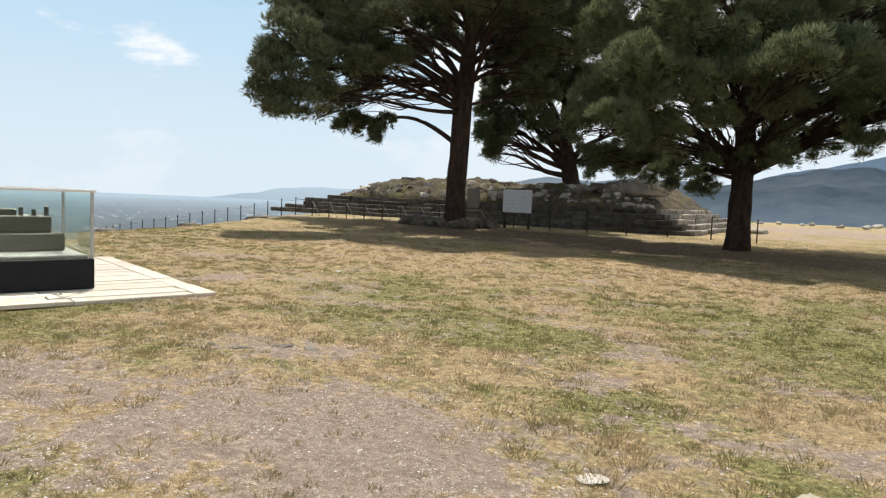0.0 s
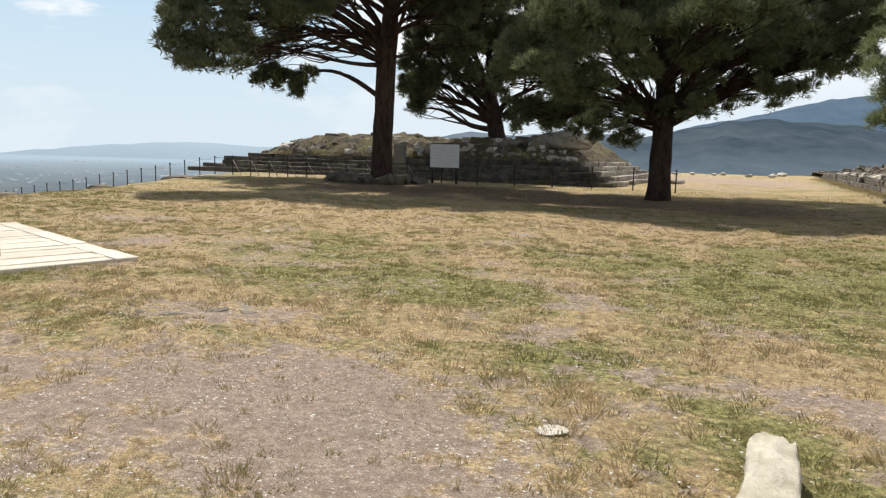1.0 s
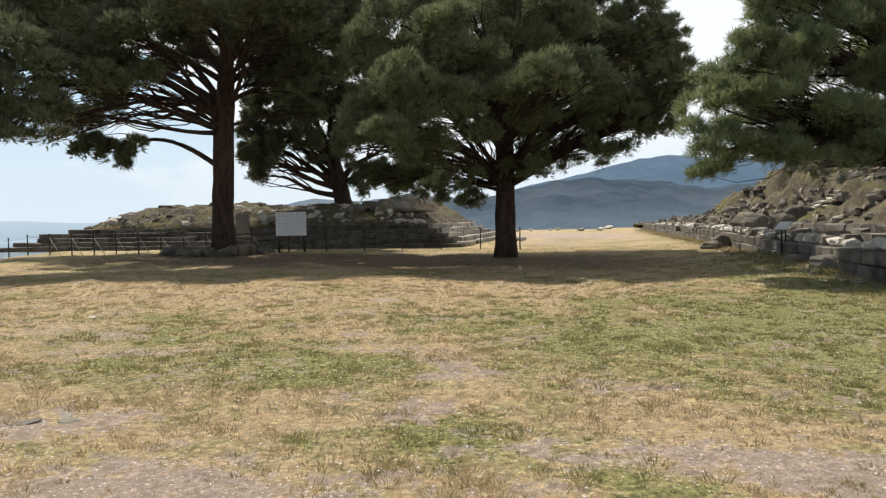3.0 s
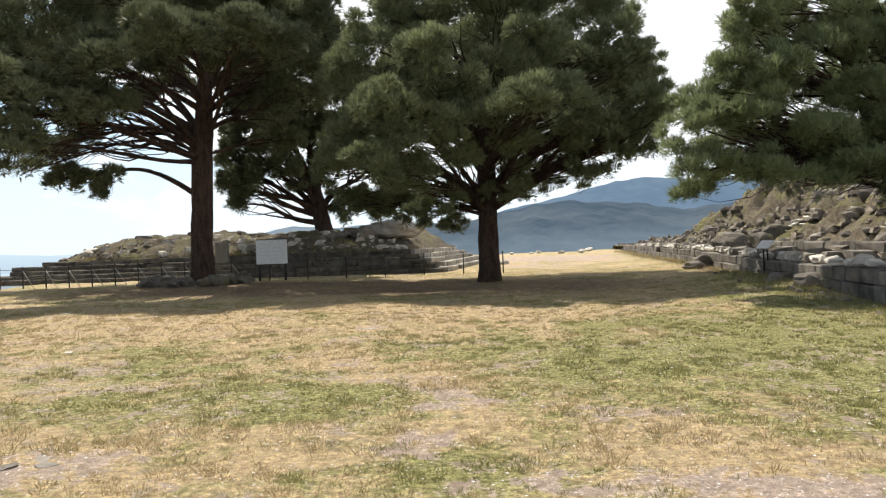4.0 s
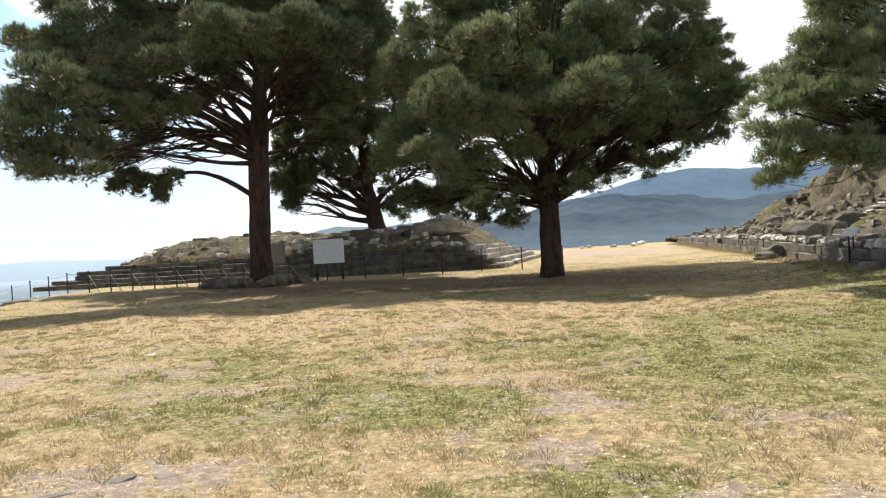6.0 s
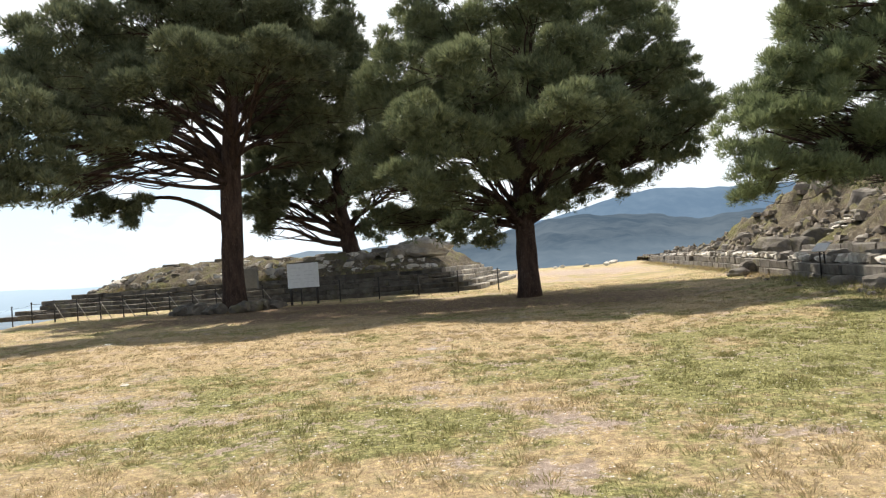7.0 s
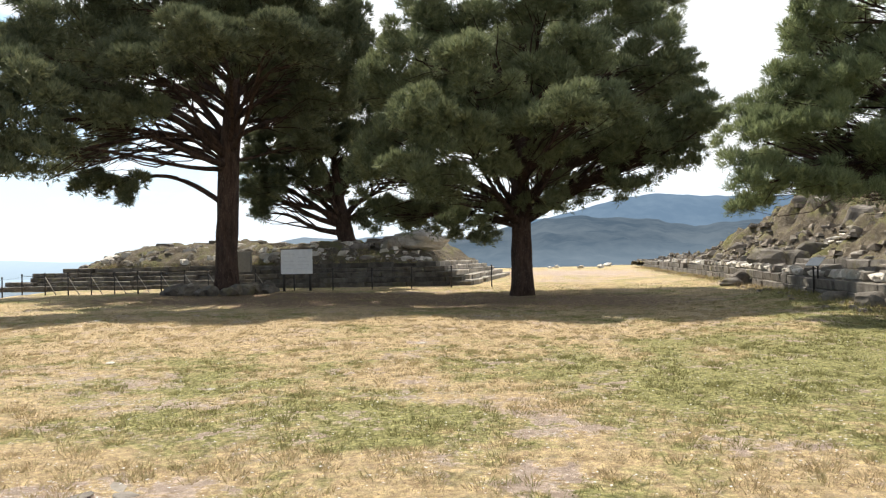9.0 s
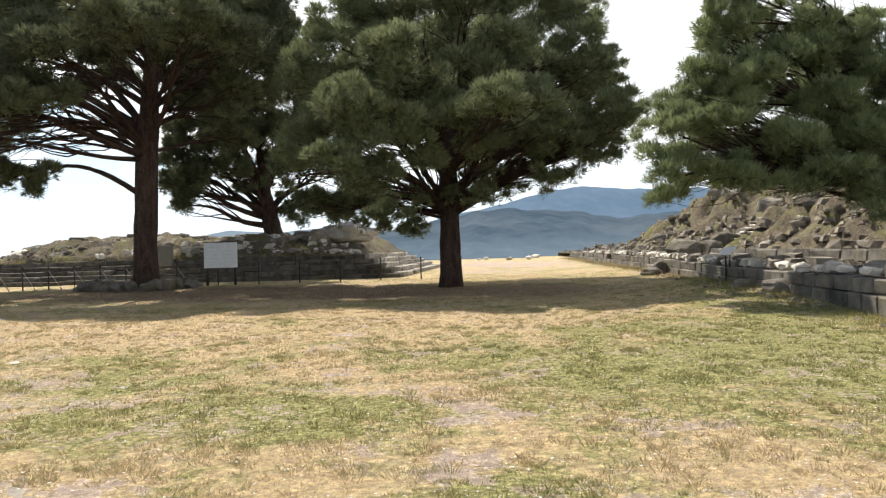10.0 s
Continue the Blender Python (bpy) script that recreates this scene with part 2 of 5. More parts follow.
BARE += [(-5.5, 32.0, 7.0, 1.6, -5), (10.0, 55.0, 7.0, 12.0, 0), (5.5, 42.0, 3.0, 4.0, 20), (9.0, 64.0, 8.0, 12.0, 0)]
STRAW = [(-7.4, 16.8, 3.6, 2.6, 0), (-3.9, 7.5, 1.2, 0.6, 10), (-9.8, 20.0, 4.5, 2.2, 0), (-2.6, 6.4, 1.1, 0.4, 10), (-6.0, 7.2, 1.4, 0.35, 15), (0.6, 17.0, 4.0, 2.4, 0), (-3.0, 20.0, 4.0, 1.6, 0), (1.6, 6.2, 1.6, 0.3, -12)]
LITTER_SHADE = [(-11.0, 31.0, 8.0, 5.0, -8), (2.5, 26.5, 6.0, 5.0, -12), (-4.0, 28.5, 6.0, 4.5, -10)]

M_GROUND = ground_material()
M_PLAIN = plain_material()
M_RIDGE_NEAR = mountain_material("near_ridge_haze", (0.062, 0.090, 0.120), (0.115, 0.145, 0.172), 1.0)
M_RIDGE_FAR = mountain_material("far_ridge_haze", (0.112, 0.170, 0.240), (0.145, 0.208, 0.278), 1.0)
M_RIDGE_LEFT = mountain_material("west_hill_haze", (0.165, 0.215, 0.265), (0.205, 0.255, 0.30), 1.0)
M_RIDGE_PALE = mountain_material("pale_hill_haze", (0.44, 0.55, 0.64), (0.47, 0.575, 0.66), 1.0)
M_STONE = stone_material("grey_andesite", (0.155, 0.136, 0.114), (0.29, 0.262, 0.225), (0.075, 0.065, 0.055), 0.45)
M_STONE_PALE = stone_material("pale_marble_rubble", (0.50, 0.46, 0.40), (0.68, 0.64, 0.57), (0.28, 0.25, 0.21), 0.2)
# same weathered step stone twice: front darkened as shade, flank paled as sunlight
M_STONE_STEP_SHADED = stone_material("shaded_weathered_steps", (0.085, 0.074, 0.062), (0.185, 0.168, 0.142), (0.075, 0.066, 0.056), 0.4)
M_STONE_FLANK_SUNLIT = stone_material("sunlit_flank_steps", (0.27, 0.245, 0.205), (0.46, 0.42, 0.36), (0.13, 0.115, 0.098), 0.25)
M_STONE_WALL = stone_material("retaining_blocks", (0.115, 0.102, 0.088), (0.225, 0.205, 0.178), (0.06, 0.053, 0.045), 0.4)
M_STONE_WHITE = stone_material("white_marble", (0.46, 0.42, 0.33), (0.70, 0.66, 0.56), (0.30, 0.28, 0.24), 0.0, 2.5)
def loose_stone_material():
    k = Mat("loose_rubble")
    r = k.geo.outputs["Random Per Island"]
    col = k.mix(r, (0.105, 0.084, 0.064), (0.42, 0.37, 0.30))
    col = k.mix(k.ramp(k.noise(9, 5, 0.7), 0.5, 0.7, 0, 0.6), col, (0.13, 0.11, 0.09))
    return k.finish(col, 0.92, k.noise(30, 4, 0.7), 0.6, 0.02, 0.2)


def gravel_material():
    k = Mat("meadow_gravel")
    r = k.geo.outputs["Random Per Island"]
    col = k.mix(r, (0.40, 0.34, 0.285), (0.80, 0.74, 0.67))
    return k.finish(col, 0.9, None, spec=0.2)


def town_material():
    """Roofs and white walls of a far town, glowing, their colours paled as painted haze."""
    k = Mat("hazy_town")
    col = k.mix(k.geo.outputs["Random Per Island"], (0.24, 0.28, 0.30), (0.46, 0.50, 0.53))
    em = k.node("ShaderNodeEmission", Strength=1.0)
    k.link(col, em.inputs["Color"])
    k.link(em.outputs[0], k.out.inputs["Surface"])
    return k.m


M_TOWN = town_material()
M_GRAVEL = gravel_material()
M_STONE_PALE_RUBBLE = loose_stone_material()
M_BARK = bark_material("pine_bark", (0.040, 0.028, 0.023), (0.090, 0.060, 0.048))
M_NEEDLE = leaf_material("stone_pine_needles", (0.080, 0.097, 0.055), (0.235, 0.258, 0.148), 0.28)
M_NEEDLE_MID = leaf_material("broad_pine_needles", (0.105, 0.130, 0.068), (0.300, 0.330, 0.178), 0.36)
M_NEEDLE_LIGHT = leaf_material("red_pine_needles", (0.125, 0.160, 0.080), (0.345, 0.390, 0.200), 0.45)
M_GRASS = grass_material()


def rubble_material():
    k = Mat("rubble_earth")
    n1, n2, n3 = k.noise(0.8, 6, 0.65), k.noise(5, 6, 0.7), k.noise(24, 4, 0.7)
    col = k.mix(k.ramp(n1, 0.38, 0.62), (0.115, 0.094, 0.068), (0.185, 0.155, 0.108))
    col = k.mix(k.ramp(n2, 0.50, 0.66), col, (0.225, 0.198, 0.155))
    col = k.mix(k.ramp(n1, 0.50, 0.64, 0, 0.85), col, (0.17, 0.165, 0.068))
    col = k.mix(k.ramp(n3, 0.60, 0.72, 0, 0.7), col, (0.14, 0.115, 0.09))
    return k.finish(col, 0.95, k.math("ADD", n2, k.math("MULTIPLY", n3, 0.5)), 1.0, 0.12, 0.1)


M_RUBBLE = rubble_material()
M_DARK_METAL = plain_paint("dark_post_metal", (0.045, 0.040, 0.036), 0.6, 0.5)
M_SIGN = plain_paint("faded_sign_panel", (0.74, 0.76, 0.77), 0.5, 0.0, 0.05)
M_SIGN_INK = plain_paint("faded_ink", (0.62, 0.64, 0.66), 0.6)
M_WHITE = plain_paint("white_board", (0.80, 0.80, 0.78), 0.45, 0.0, 0.04)
M_PLINTH = plain_paint("black_plinth", (0.010, 0.010, 0.014), 0.85)
M_CASE_FRAME = plain_paint("pale_grey_frame", (0.50, 0.51, 0.50), 0.4, 0.3)
M_MODEL = plain_paint("grey_scale_model", (0.085, 0.088, 0.076), 0.7)
M_MODEL_PALE = plain_paint("pale_model_ground", (0.20, 0.205, 0.20), 0.7)
M_CONCRETE = plain_paint("grey_concrete", (0.17, 0.168, 0.16), 0.85)
M_GLASS = glass_material()


def deck_material():
    k = Mat("bleached_boards")
    info = k.t.nodes.new("ShaderNodeObjectInfo")
    n = k.noise(4, 5, 0.6, (1, 1, 1))
    g = k.noise(30, 4, 0.7, (0.25, 1, 1), local=True)
    col = k.mix(k.ramp(n, 0.3, 0.7), (0.60, 0.54, 0.45), (0.74, 0.69, 0.60))
    col = k.mix(k.ramp(g, 0.55, 0.75, 0, 0.5), col, (0.42, 0.37, 0.30))
    hsv = k.t.nodes.new("ShaderNodeHueSaturation")
    k.link(k.ramp(info.outputs["Random"], 0, 1, 0.88, 1.1), hsv.inputs["Value"])
    k.link(col, hsv.inputs["Color"])
    return k.finish(hsv.outputs[0], 0.8, g, 0.4, 0.01, 0.2)


M_DECK = deck_material()


# ---------------------------------------------------------------- mesh helpers
def part(name, bm, material, parent=None, label=""):
    me = bpy.data.meshes.new(name)
    bm.to_mesh(me)
    bm.free()
    me.materials.append(material)
    ob = new(name, me)
    if parent:
        ob.parent = parent
    if label:
        tagged(ob, label)
    return ob


def piece(name, me, parent, m):
    ob = new(name, me)
    ob.parent = parent
    ob.matrix_basis = m
    return ob


def empty(name, m=None):
    ob = new(name)
    ob.empty_display_size = 0.2
    if m is not None:
        ob.matrix_basis = m
    return ob


def box(bm, sx, sy, sz, m=None, bevel=0.0):
    """A box that stands on z = 0 of m, centred in x and y."""
    made = bmesh.ops.create_cube(bm, size=1.0)["verts"]
    bmesh.ops.scale(bm, vec=(sx, sy, sz), verts=made)
    bmesh.ops.translate(bm, vec=(0, 0, sz / 2), verts=made)
    if bevel:
        edges = {e for v in made for e in v.link_edges}
        made = bmesh.ops.bevel(bm, geom=list(edges), offset=bevel, segments=1, affect="EDGES")["verts"]
    if m is not None:
        bmesh.ops.transform(bm, matrix=m, verts=[v for v in made if v.is_valid])
    return made


def boxed(name, sx, sy, sz, m, material, parent, bevel=0.0, label=""):
    bm = bmesh.new()
    box(bm, sx, sy, sz, None, bevel)
    ob = part(name, bm, material, parent, label)
    ob.matrix_basis = m
    return ob


def mesh_from_tris(name, verts, material, smooth=False):
    """verts: an array (n, 3, 3) of loose triangles."""
    n = len(verts)
    me = bpy.data.meshes.new(name)
    me.vertices.add(n * 3)
    me.vertices.foreach_set("co", verts.reshape(-1).astype(np.float32))
    me.loops.add(n * 3)
    me.loops.foreach_set("vertex_index", np.arange(n * 3, dtype=np.int32))
    me.polygons.add(n)
    me.polygons.foreach_set("loop_start", np.arange(0, n * 3, 3, dtype=np.int32))
    me.update(calc_edges=True)
    me.materials.append(material)
    return me


def grid_mesh(name, X, Y, Z, materials, face_slot=None, smooth=True):
    ny, nx = X.shape
    me = bpy.data.meshes.new(name)
    co = np.stack([X, Y, Z], -1).reshape(-1, 3).astype(np.float32)
    i = (np.arange(ny - 1)[:, None] * nx + np.arange(nx - 1)[None, :]).reshape(-1)
    quads = np.stack([i, i + 1, i + nx + 1, i + nx], -1).astype(np.int32)
    me.vertices.add(len(co))
    me.vertices.foreach_set("co", co.reshape(-1))
    me.loops.add(quads.size)
    me.loops.foreach_set("vertex_index", quads.reshape(-1))
    me.polygons.add(len(quads))
    me.polygons.foreach_set("loop_start", np.arange(0, quads.size, 4, dtype=np.int32))
    me.update(calc_edges=True)
    if smooth:
        me.polygons.foreach_set("use_smooth", np.ones(len(quads), dtype=bool))
    for m in materials:
        me.materials.append(m)
    if face_slot is not None:
        centre = co[quads].mean(1)
        me.polygons.foreach_set("material_index", face_slot(centre).astype(np.int32))
    return me


def waves(x, y, size, seed, octaves=3):
    """Smooth pseudo-noise on arrays, about -1 to 1."""
    rs = np.random.RandomState(seed)
    out, amp, total = 0.0, 1.0, 0.0
    for _ in range(octaves):
        for _ in range(4):
            a, p = rs.uniform(0, 2 * np.pi, 2)
            f = 2 * np.pi / size * rs.uniform(0.7, 1.4)
            out = out + amp * np.sin(f * (x * np.cos(a) + y * np.sin(a)) + p) / 2.0
        total += amp
        size, amp = size / 2.1, amp * 0.55
    return out / total


def smooth(v, lo, hi):
    t = np.clip((v - lo) / (hi - lo), 0, 1)
    return t * t * (3 - 2 * t)


def rock_data(name, seed, material, size=(1, 1, 1), cut=0.35, detail=2, rough=0.18):
    """A faceted boulder about 1 m across that stands on z = 0."""
    rnd = random.Random(seed)
    bm = bmesh.new()
    bmesh.ops.create_icosphere(bm, subdivisions=detail, radius=0.5)
    planes = [(Vector((rnd.gauss(0, 1), rnd.gauss(0, 1), rnd.gauss(0, 0.8))).normalized(), rnd.uniform(0.5 - cut * 0.6, 0.47)) for _ in range(9)]
    off = Vector((seed * 3.7, seed * 1.3, seed * 0.7))
    for v in bm.verts:
        p = v.co.copy()
        for n, d in planes:
            s = p.dot(n) - d
            if s > 0:
                p -= n * s * 0.9
        p *= 1 + rough * noise.noise(p * 3.1 + off) + rough * 0.5 * noise.noise(p * 8 + off)
        v.co = Vector((p.x * size[0], p.y * size[1], p.z * size[2]))
    low = min(v.co.z for v in bm.verts)
    for v in bm.verts:
        v.co.z -= low * 0.8
    me = bpy.data.meshes.new(name)
    bm.to_mesh(me)
    bm.free()
    me.materials.append(material)
    return me


def block_data(name, seed, material, sx, sy, sz, bevel=0.04, jitter=0.03):
    """A worn squared block, 44 triangles, on z = 0."""
    rnd = random.Random(seed)
    bm = bmesh.new()
    box(bm, sx, sy, sz, None, bevel)
    for v in bm.verts:
        v.co += Vector((rnd.uniform(-jitter, jitter), rnd.uniform(-jitter, jitter), rnd.uniform(-jitter, jitter) * 0.6))
    me = bpy.data.meshes.new(name)
    bm.to_mesh(me)
    bm.free()
    me.materials.append(material)
    return me


def tube(bm, pts, radii, sides=10, wobble=0.0, seed=0):
    """A tapered tube through points."""
    rings = []
    pts = [Vector(p) for p in pts]
    side = Vector((1, 0, 0))
    for i, p in enumerate(pts):
        way = (pts[min(i + 1, len(pts) - 1)] - pts[max(i - 1, 0)]).normalized()
        if abs(way.dot(side)) > 0.95:
            side = Vector((0, 1, 0))
        a = (side - way * side.dot(way)).normalized()
        b = way.cross(a)
        ring = []
        for k in range(sides):
            w = 2 * math.pi * k / sides
            r = radii[i] * (1 + wobble * noise.noise(Vector((math.cos(w) * 2, math.sin(w) * 2, i * 0.55 + seed))))
            ring.append(bm.verts.new(p + (a * math.cos(w) + b * math.sin(w)) * r))
        rings.append(ring)
    for r0, r1 in zip(rings, rings[1:]):
        for k in range(sides):
            bm.faces.new((r0[k], r0[(k + 1) % sides], r1[(k + 1) % sides], r1[k])).smooth = True
    bm.faces.new(rings[-1])
    bm.faces.new(list(reversed(rings[0])))


# ---------------------------------------------------------------- ground and distance
WALL_K, WALL_X = 0.19, 6.0                                # the retaining wall runs along x = WALL_X + WALL_K * y
WALL_N = Vector((1, -WALL_K, 0)).normalized()               # away from the lawn
WALL_D = Vector((WALL_K, 1, 0)).normalized()
ALTAR_C = Vector((0.0, 37.4, 0.0))                          # near corner of the stepped foundation
ALTAR_U = Vector((-0.978, 0.208, 0.0))
ALTAR_V = Vector((0.208, 0.978, 0.0))


def behind_wall(x, y):
    return (x - WALL_X - WALL_K * y) / math.hypot(1, WALL_K)


def bank_height(x, y):
    """The hillside behind the wall: a shelf, then a rough bank of rubble."""
    d = behind_wall(x, y)
    start = 4.3 - 2.3 * smooth(y, 38, 48)
    t = np.clip((d - start) / 7.0, 0, 1)
    rise = (4.1 + 0.7 * smooth(y, 36, 44)) * t ** (1.0 - 0.15 * smooth(y, 36, 44)) * (0.6 + 0.4 * smooth(y, 8, 36)) * (1 - smooth(y, 46, 66))
    rough = smooth(d, start - 0.4, start + 1.5)
    crag = np.abs(waves(x, y, 4.2, 11)) * 1.3 - 0.3 + 0.42 * waves(x, y, 1.7, 12) + 0.16 * waves(x, y, 0.8, 13, 2)
    return 0.72 + 0.07 * waves(x, y, 2.0, 15) + rise + crag * rough * (0.35 + 0.65 * t) + 2.0 * smooth(d, 14, 45)


def terrain(x, y):
    x, y = np.asarray(x, float), np.asarray(y, float)
    d = behind_wall(x, y)
    z = 0.16 * smooth(y, 24, 36) + 0.03 * waves(x, y, 6.0, 3) * smooth(np.hypot(x, y), 1, 6) - 0.17 * np.clip(-19.2 - 0.24 * np.clip(y - 19, 0, 40) - x, 0, 60)
    z = z + 0.22 * smooth(d, -4.5, -0.2) * smooth(y, 13.5, 20) * (1 - 0.6 * smooth(y, 24, 32))
    z = np.where(d > 0.55, bank_height(x, y) - np.where((d < 16) & (y > 5) & (y < 95), 0.45, 0.0), z)
    # edges of the terrace: the western brink and the far one
    west = -27.0 - 1.15 * np.clip(y - 20, 0, 90) - x + 0.5 * waves(x, y, 9.0, 21)
    far = y - 92 + 2.5 * waves(x, y, 14.0, 22)
    drop = np.maximum(np.maximum(west, far), np.maximum(-y - 70, d - 70))
    drop = np.clip(drop, 0, None)
    return z - 68 * (1 - np.exp(-drop * 0.55 / 68))


def ground():
    n, k, reach = 330, 7.6, 4800.0
    u = np.linspace(-1, 1, n)
    xs = reach * np.sinh(k * u) / np.sinh(k)
    X, Y = np.meshgrid(xs, xs + 12.0)
    Z = terrain(X, Y)
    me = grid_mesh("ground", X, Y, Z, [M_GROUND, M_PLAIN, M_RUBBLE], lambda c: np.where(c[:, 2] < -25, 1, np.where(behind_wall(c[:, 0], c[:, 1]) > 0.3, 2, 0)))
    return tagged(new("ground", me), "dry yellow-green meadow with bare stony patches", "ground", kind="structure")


ground()


def rubble_bank():
    yy, dd = np.meshgrid(np.linspace(4, 96, 330), np.linspace(0.5, 17.0, 74))
    x = WALL_X + WALL_K * yy + dd * math.hypot(1, WALL_K)
    z = bank_height(x, yy) - 3 * smooth(yy, 92, 96)
    me = grid_mesh("rubble_bank", x, yy, z, [M_RUBBLE])
    return tagged(new("rubble_bank", me), "steep bank of earth and broken stone behind the wall", "bank", kind="structure")


rubble_bank()


def ridge(name, line, dist, depth, material, label, bump, seed):
    """A mountain whose crest follows (bearing x/y, rise z/y) pairs at y = dist."""
    bx, rz = np.array([p[0] for p in line]), np.array([p[1] for p in line])
    q = np.linspace(bx[0], bx[-1], 160)
    # smooth crest through the pairs
    crest = np.interp(q, bx, rz)
    kernel = np.ones(7) / 7
    crest = np.convolve(np.pad(crest, 3, mode="edge"), kernel, "valid")
    crest = crest * dist + bump * waves(q * dist, q * 0, dist * 0.12, seed, 4)
    rows = np.linspace(0, 1, 26)
    X, Y, Z = [], [], []
    for r in rows:
        back = dist - depth * r
        fall = 1 - r ** 1.15
        X.append(q * back)
        Y.append(np.full_like(q, back))
        zz = -78 + (crest + 78) * fall
        Z.append(zz + bump * 1.2 * waves(q * dist, np.full_like(q, back), dist * 0.10, seed + 1, 4) * math.sin(math.pi * r))
    me = grid_mesh(name, np.array(X), np.array(Y), np.array(Z), [material])
    return tagged(new(name, me), label, "mountain", kind="structure")


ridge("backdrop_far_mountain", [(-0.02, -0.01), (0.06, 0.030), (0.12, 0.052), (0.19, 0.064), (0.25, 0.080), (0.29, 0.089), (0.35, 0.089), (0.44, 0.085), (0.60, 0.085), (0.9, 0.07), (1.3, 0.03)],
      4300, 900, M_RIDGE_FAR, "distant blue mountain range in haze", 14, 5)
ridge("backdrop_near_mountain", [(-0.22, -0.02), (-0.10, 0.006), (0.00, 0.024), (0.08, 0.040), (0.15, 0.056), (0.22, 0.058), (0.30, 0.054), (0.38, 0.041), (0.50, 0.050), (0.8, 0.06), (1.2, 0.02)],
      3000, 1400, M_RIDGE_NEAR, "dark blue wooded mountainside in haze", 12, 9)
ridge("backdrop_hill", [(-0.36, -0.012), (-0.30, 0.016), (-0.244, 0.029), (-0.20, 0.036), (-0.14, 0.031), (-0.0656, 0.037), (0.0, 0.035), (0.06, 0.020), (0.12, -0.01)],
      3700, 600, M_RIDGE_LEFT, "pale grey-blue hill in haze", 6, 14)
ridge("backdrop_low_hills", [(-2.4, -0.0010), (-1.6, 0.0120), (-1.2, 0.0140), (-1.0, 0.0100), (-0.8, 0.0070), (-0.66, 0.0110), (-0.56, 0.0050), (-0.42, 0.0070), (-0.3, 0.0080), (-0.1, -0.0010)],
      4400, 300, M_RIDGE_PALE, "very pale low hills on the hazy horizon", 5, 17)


def far_town():
    """Small houses and sheds scattered on the plain below, in loose clusters."""
    rs = np.random.RandomState(19)
    tris = []
    for _ in range(46):
        bearing, dist = rs.uniform(-1.7, -0.42), rs.uniform(900, 3000)
        for _ in range(rs.randint(3, 16)):
            y = dist + rs.normal(0, 70)
            x = bearing * dist + rs.normal(0, 110)
            w, d, h = rs.uniform(3, 10), rs.uniform(3, 9), rs.uniform(1.5, 3.5)
            if rs.uniform() < 0.06:
                w, h = rs.uniform(25, 45), 4
            z = float(terrain(x, y)) - 0.5
            c = [np.array([x + sx * w, y + sy * d, z + sz * (h + 0.5)]) for sz in (0, 1) for sy in (-0.5, 0.5) for sx in (-0.5, 0.5)]
            for q in ((0, 1, 5, 4), (1, 3, 7, 5), (3, 2, 6, 7), (2, 0, 4, 6), (4, 5, 7, 6)):
                tris.append([c[q[0]], c[q[1]], c[q[2]]])
                tris.append([c[q[0]], c[q[2]], c[q[3]]])
    me = mesh_from_tris("distant_town", np.array(tris), M_TOWN)
    return tagged(new("distant_town", me), "tiny pale houses scattered over the hazy plain", "town", kind="stuff")


far_town()


# ---------------------------------------------------------------- trees
def bend(a, b, lift, n, rnd, wander):
    """Points along a branch from a to b: a smooth arc with a slow wander."""
    a, b = Vector(a), Vector(b)
    sway = [Vector((rnd.uniform(-1, 1), rnd.uniform(-1, 1), rnd.uniform(-1, 1))) * wander for _ in range(2)]
    pts = []
    for i in range(n + 1):
        t = i / n
        p = a.lerp(b, t)
        p.z += lift * math.sin(math.pi * t)
        pts.append(p + sway[0] * math.sin(math.pi * t) + sway[1] * 0.6 * math.sin(2 * math.pi * t))
    return pts


